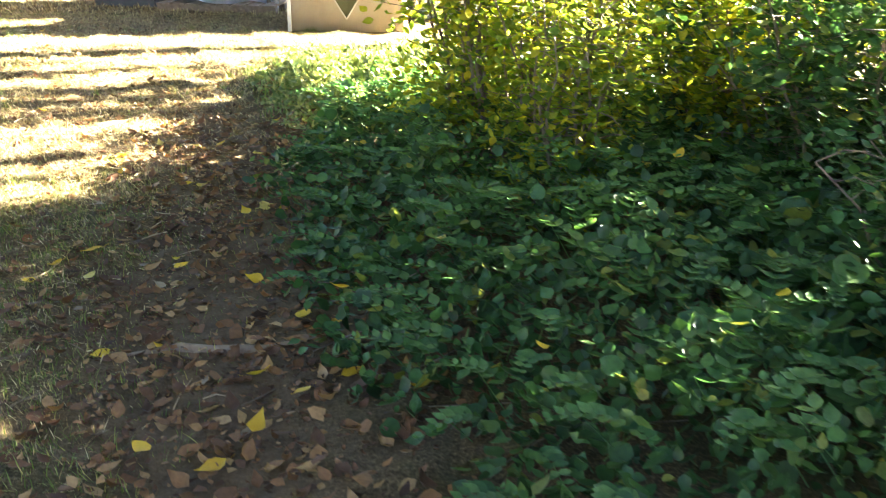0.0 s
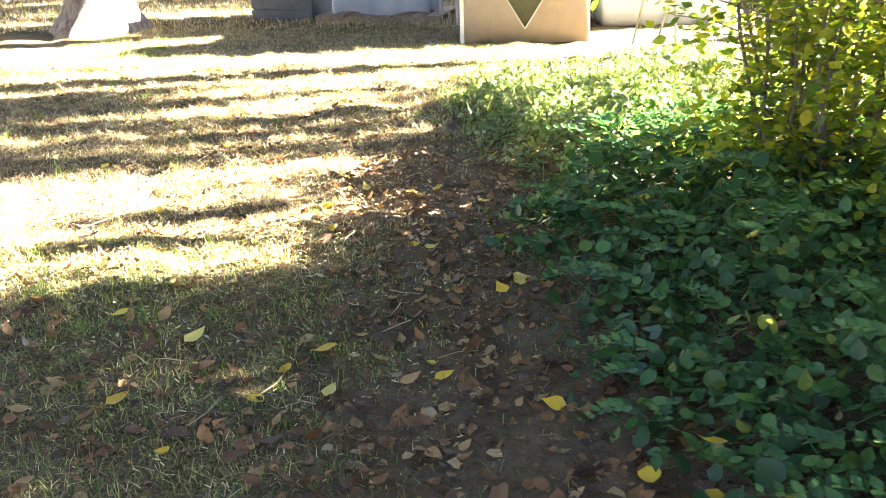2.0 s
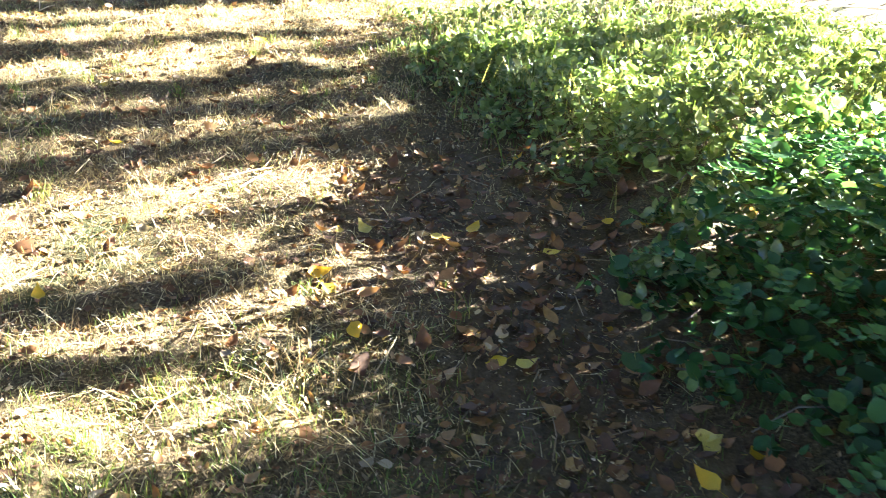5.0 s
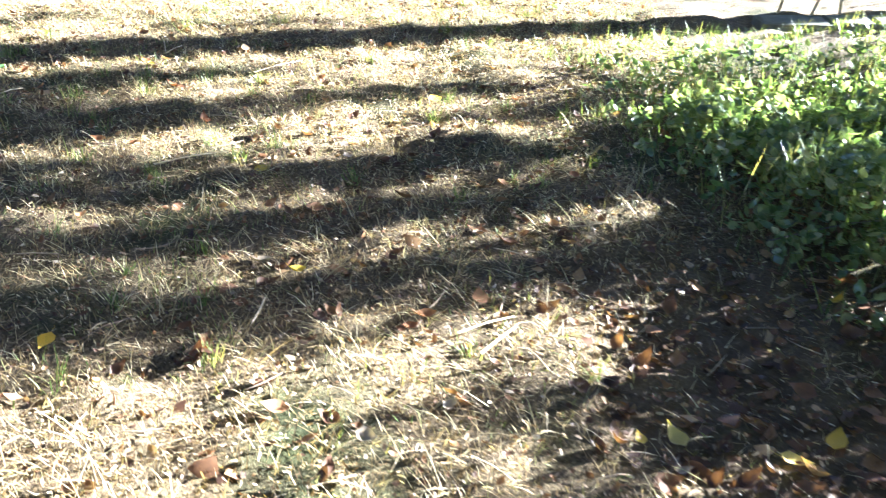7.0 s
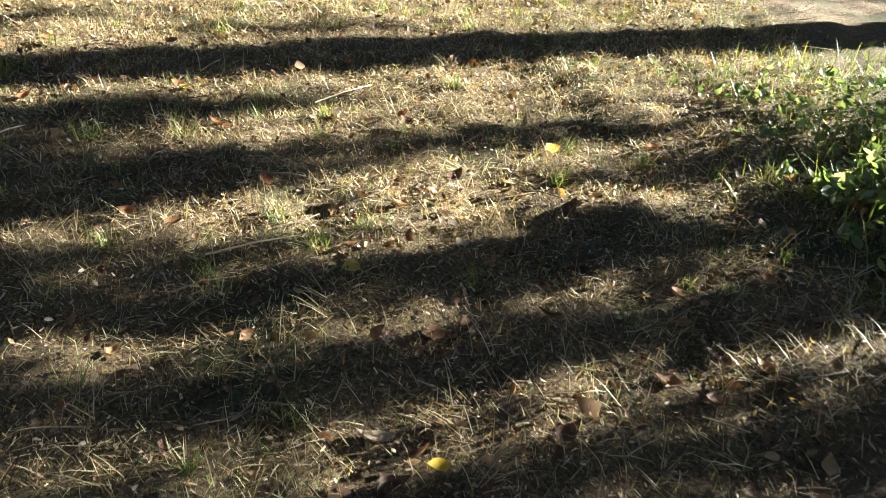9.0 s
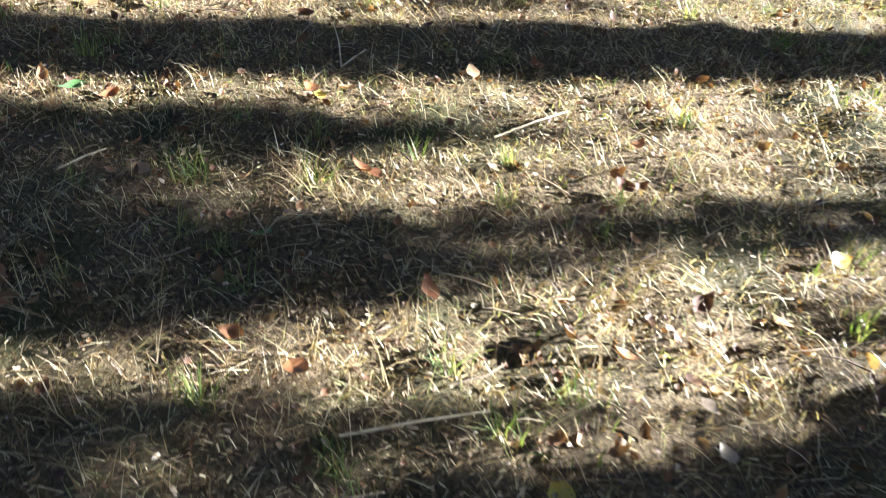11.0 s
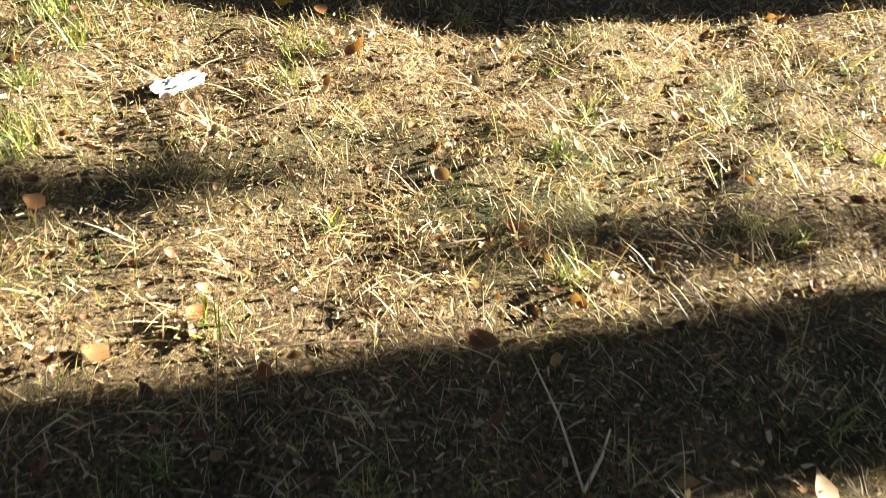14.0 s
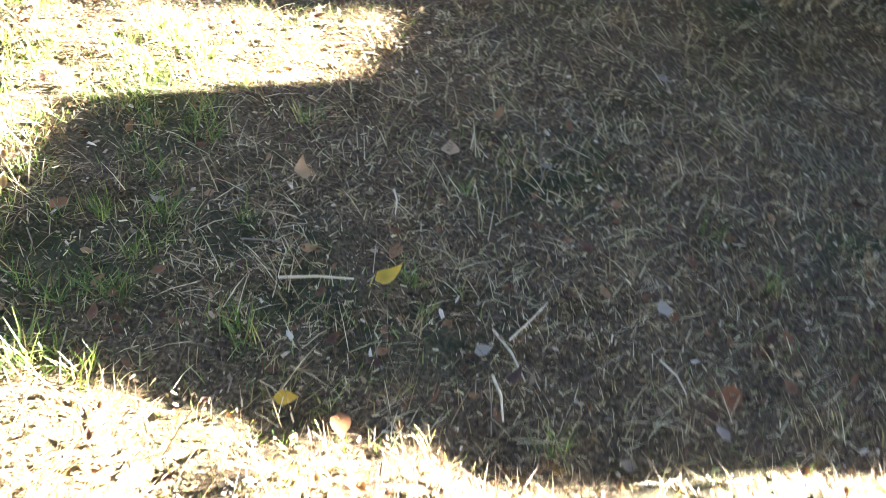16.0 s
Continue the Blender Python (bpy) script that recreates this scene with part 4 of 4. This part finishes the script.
# small litter and twigs, too many to count
x, y = pick(17000, -3.2, 0.2, 1.6, 7.4, lambda x, y: np.clip(0.10 + 0.8 * bare(x, y) * smooth(7.2, 5.2, y) + 0.22 * smooth(4.4, 3.6, y), 0, 1))
n = len(x)
kinds = [leaf_shape("oval", 1.0, 0.3, 4), leaf_shape("ovate", 0.6, 0.2, 4), leaf_shape("ovate", 1.3, 0.4, 4), (np.array([(-0.3, 0, 0), (0.35, 0.1, 0.08), (0.2, 0.7, 0.2), (-0.35, 0.55, 0.02), (0.0, 0.95, 0.12)]), np.array([(0, 1, 2), (0, 2, 3), (3, 2, 4)]))]
which = rng.integers(0, 4, n)
sets = []
for k in range(4):
    q = which == k
    m = int(q.sum())
    sets.append(scatter(kinds[k], np.stack([x[q], y[q], ground_z(x[q], y[q]) + rng.uniform(0.002, 0.016, m)], -1), turns(ways(m), rng.normal(0, 0.22, m), rng.normal(0, 0.3, m)), 0.014 + rng.exponential(0.022, m).clip(0, 0.06)))
a = join(*sets)
x, y = pick(17000, -6.2, -1.0, 4.0, 11.4, lambda x, y: 0.7 + 0 * x)
n = len(x)
c = scatter(leaf_shape("oval", 1.0, 0.3, 4), np.stack([x, y, ground_z(x, y) + rng.uniform(0.006, 0.022, n)], -1), turns(ways(n), rng.normal(0, 0.35, n), rng.normal(0, 0.6, n)), 0.008 + rng.exponential(0.010, n).clip(0, 0.04))
obj("leaf_litter", mesh_from("leaf_litter", *join(a, c)), BROWN, None, "crumbled brown leaf litter strewn on the ground", "leaf litter", kind="stuff")
x, y = pick(60000, -6.3, -1.0, 3.6, 11.6, lambda x, y: (0.35 + 0.65 * smooth(-0.5, 0.7, waves(x, y, 0.28, 71))) * smooth(-0.7, -1.3, x))
n = len(x)
CRUMB = (np.array([(-0.17, 0, 0), (0.2, 0.12, 0.16), (0.14, 0.75, 0.3), (-0.2, 0.6, 0.02), (0.02, 1.0, 0.1)]), np.array([(0, 1, 2), (0, 2, 3), (3, 2, 4)]))
obj("leaf_crumbs", mesh_from("leaf_crumbs", *scatter(CRUMB, np.stack([x, y, ground_z(x, y) + rng.uniform(0.006, 0.026, n)], -1), turns(ways(n), rng.normal(0, 0.45, n), rng.normal(0, 0.6, n)), 0.005 + rng.exponential(0.005, n).clip(0, 0.022))), CRUMBS, None, "bleached crumbs of dry leaves strewn over the lawn", "leaf litter", kind="stuff")
tw = []
for k in range(700):
    x, y = r.uniform(-6, -0.6), r.uniform(2.2, 11.2)
    a, L = r.uniform(0, 6.283), r.uniform(0.04, 0.17)
    z = float(ground_z(x, y)) + r.uniform(0.006, 0.028)
    tw.append(tube([(x, y, z), (x + L / 2 * math.cos(a) + r.normal(0, 0.006), y + L / 2 * math.sin(a), z + r.uniform(0, 0.015)), (x + L * math.cos(a), y + L * math.sin(a), z + r.uniform(-0.004, 0.02))], [0.0022, 0.002, 0.0012], 4))
obj("twigs", mesh_from("twigs", *join(*tw)), TWIG, None, "small dry twigs and stalks strewn on the ground", "twigs", kind="stuff")
# longer stalks that stand out
STALKS = [(-3.83, 8.25, -3.93, 8.53), (-3.83, 8.25, -3.78, 8.38), (-4.28, 8.07, -4.17, 7.92), (-3.31, 7.96, -3.11, 8.17), (-4.35, 7.46, -4.29, 7.60), (-3.47, 6.84, -3.20, 6.95), (-2.31, 5.76, -2.15, 5.84), (-2.25, 5.66, -2.15, 5.77),
          (-4.84, 10.16, -4.67, 10.20), (-4.33, 10.17, -4.24, 10.02), (-4.29, 10.14, -4.22, 10.27), (-4.31, 10.02, -4.27, 9.91), (-3.95, 10.18, -3.90, 10.07), (-4.75, 9.71, -4.66, 9.60), (-4.67, 10.60, -4.64, 10.49), (-3.00, 4.70, -2.75, 5.05), (-2.88, 5.77, -2.87, 5.91)]
for x, y, x2, y2 in STALKS:
    z, z2, rad = float(ground_z(x, y)) + 0.026, float(ground_z(x2, y2)) + 0.034, r.uniform(0.0022, 0.0042)
    obj("stalk", mesh_from("stalk", *tube([(x, y, z), ((x + x2) / 2 + 0.006, (y + y2) / 2, (z + z2) / 2 + 0.008), (x2, y2, z2)], [rad, rad * 0.9, rad * 0.6], 6)), STALK, None, "pale dry stalk lying on the lawn", "stalk", "dry stalks", smooth_faces=True)
# surface root across the trail
x0, y0 = -1.15, 2.76
pts = [(x0 + 0.11 * k, y0 + 0.02 * math.sin(k * 1.1), float(ground_z(x0 + 0.11 * k, y0)) + 0.010 * math.sin(math.pi * k / 7) - 0.012) for k in range(8)]
obj("tree_root", mesh_from("tree_root", *tube(pts, [0.012, 0.018, 0.022, 0.024, 0.022, 0.02, 0.016, 0.01], 8)), WOOD, None, "brown surface root crossing the earth trail", "root", smooth_faces=True)
# crumpled white paper in the grass
bm = bmesh.new()
bmesh.ops.create_grid(bm, x_segments=26, y_segments=20, size=0.5)
for v in bm.verts:
    f1, f2 = noise.noise(v.co * 4.0), noise.noise(v.co * 9.0 + Vector((3, 1, 0)))
    v.co = Vector((v.co.x * 0.07 + 0.012 * f1, v.co.y * 0.16 * (1 - 0.6 * abs(v.co.x)) + 0.01 * f2, 0.014 + 0.018 * abs(f1) + 0.008 * f2))
me = bpy.data.meshes.new("paper_scrap")
bm.to_mesh(me)
bm.free()
scrap = obj("paper_scrap", me, PAPER, None, "crumpled white paper scrap lying in the grass", "paper", smooth_faces=True)
scrap.matrix_basis = pose(-4.87, 9.33, float(ground_z(-4.87, 9.33)) + 0.012, 0, 0, -48)
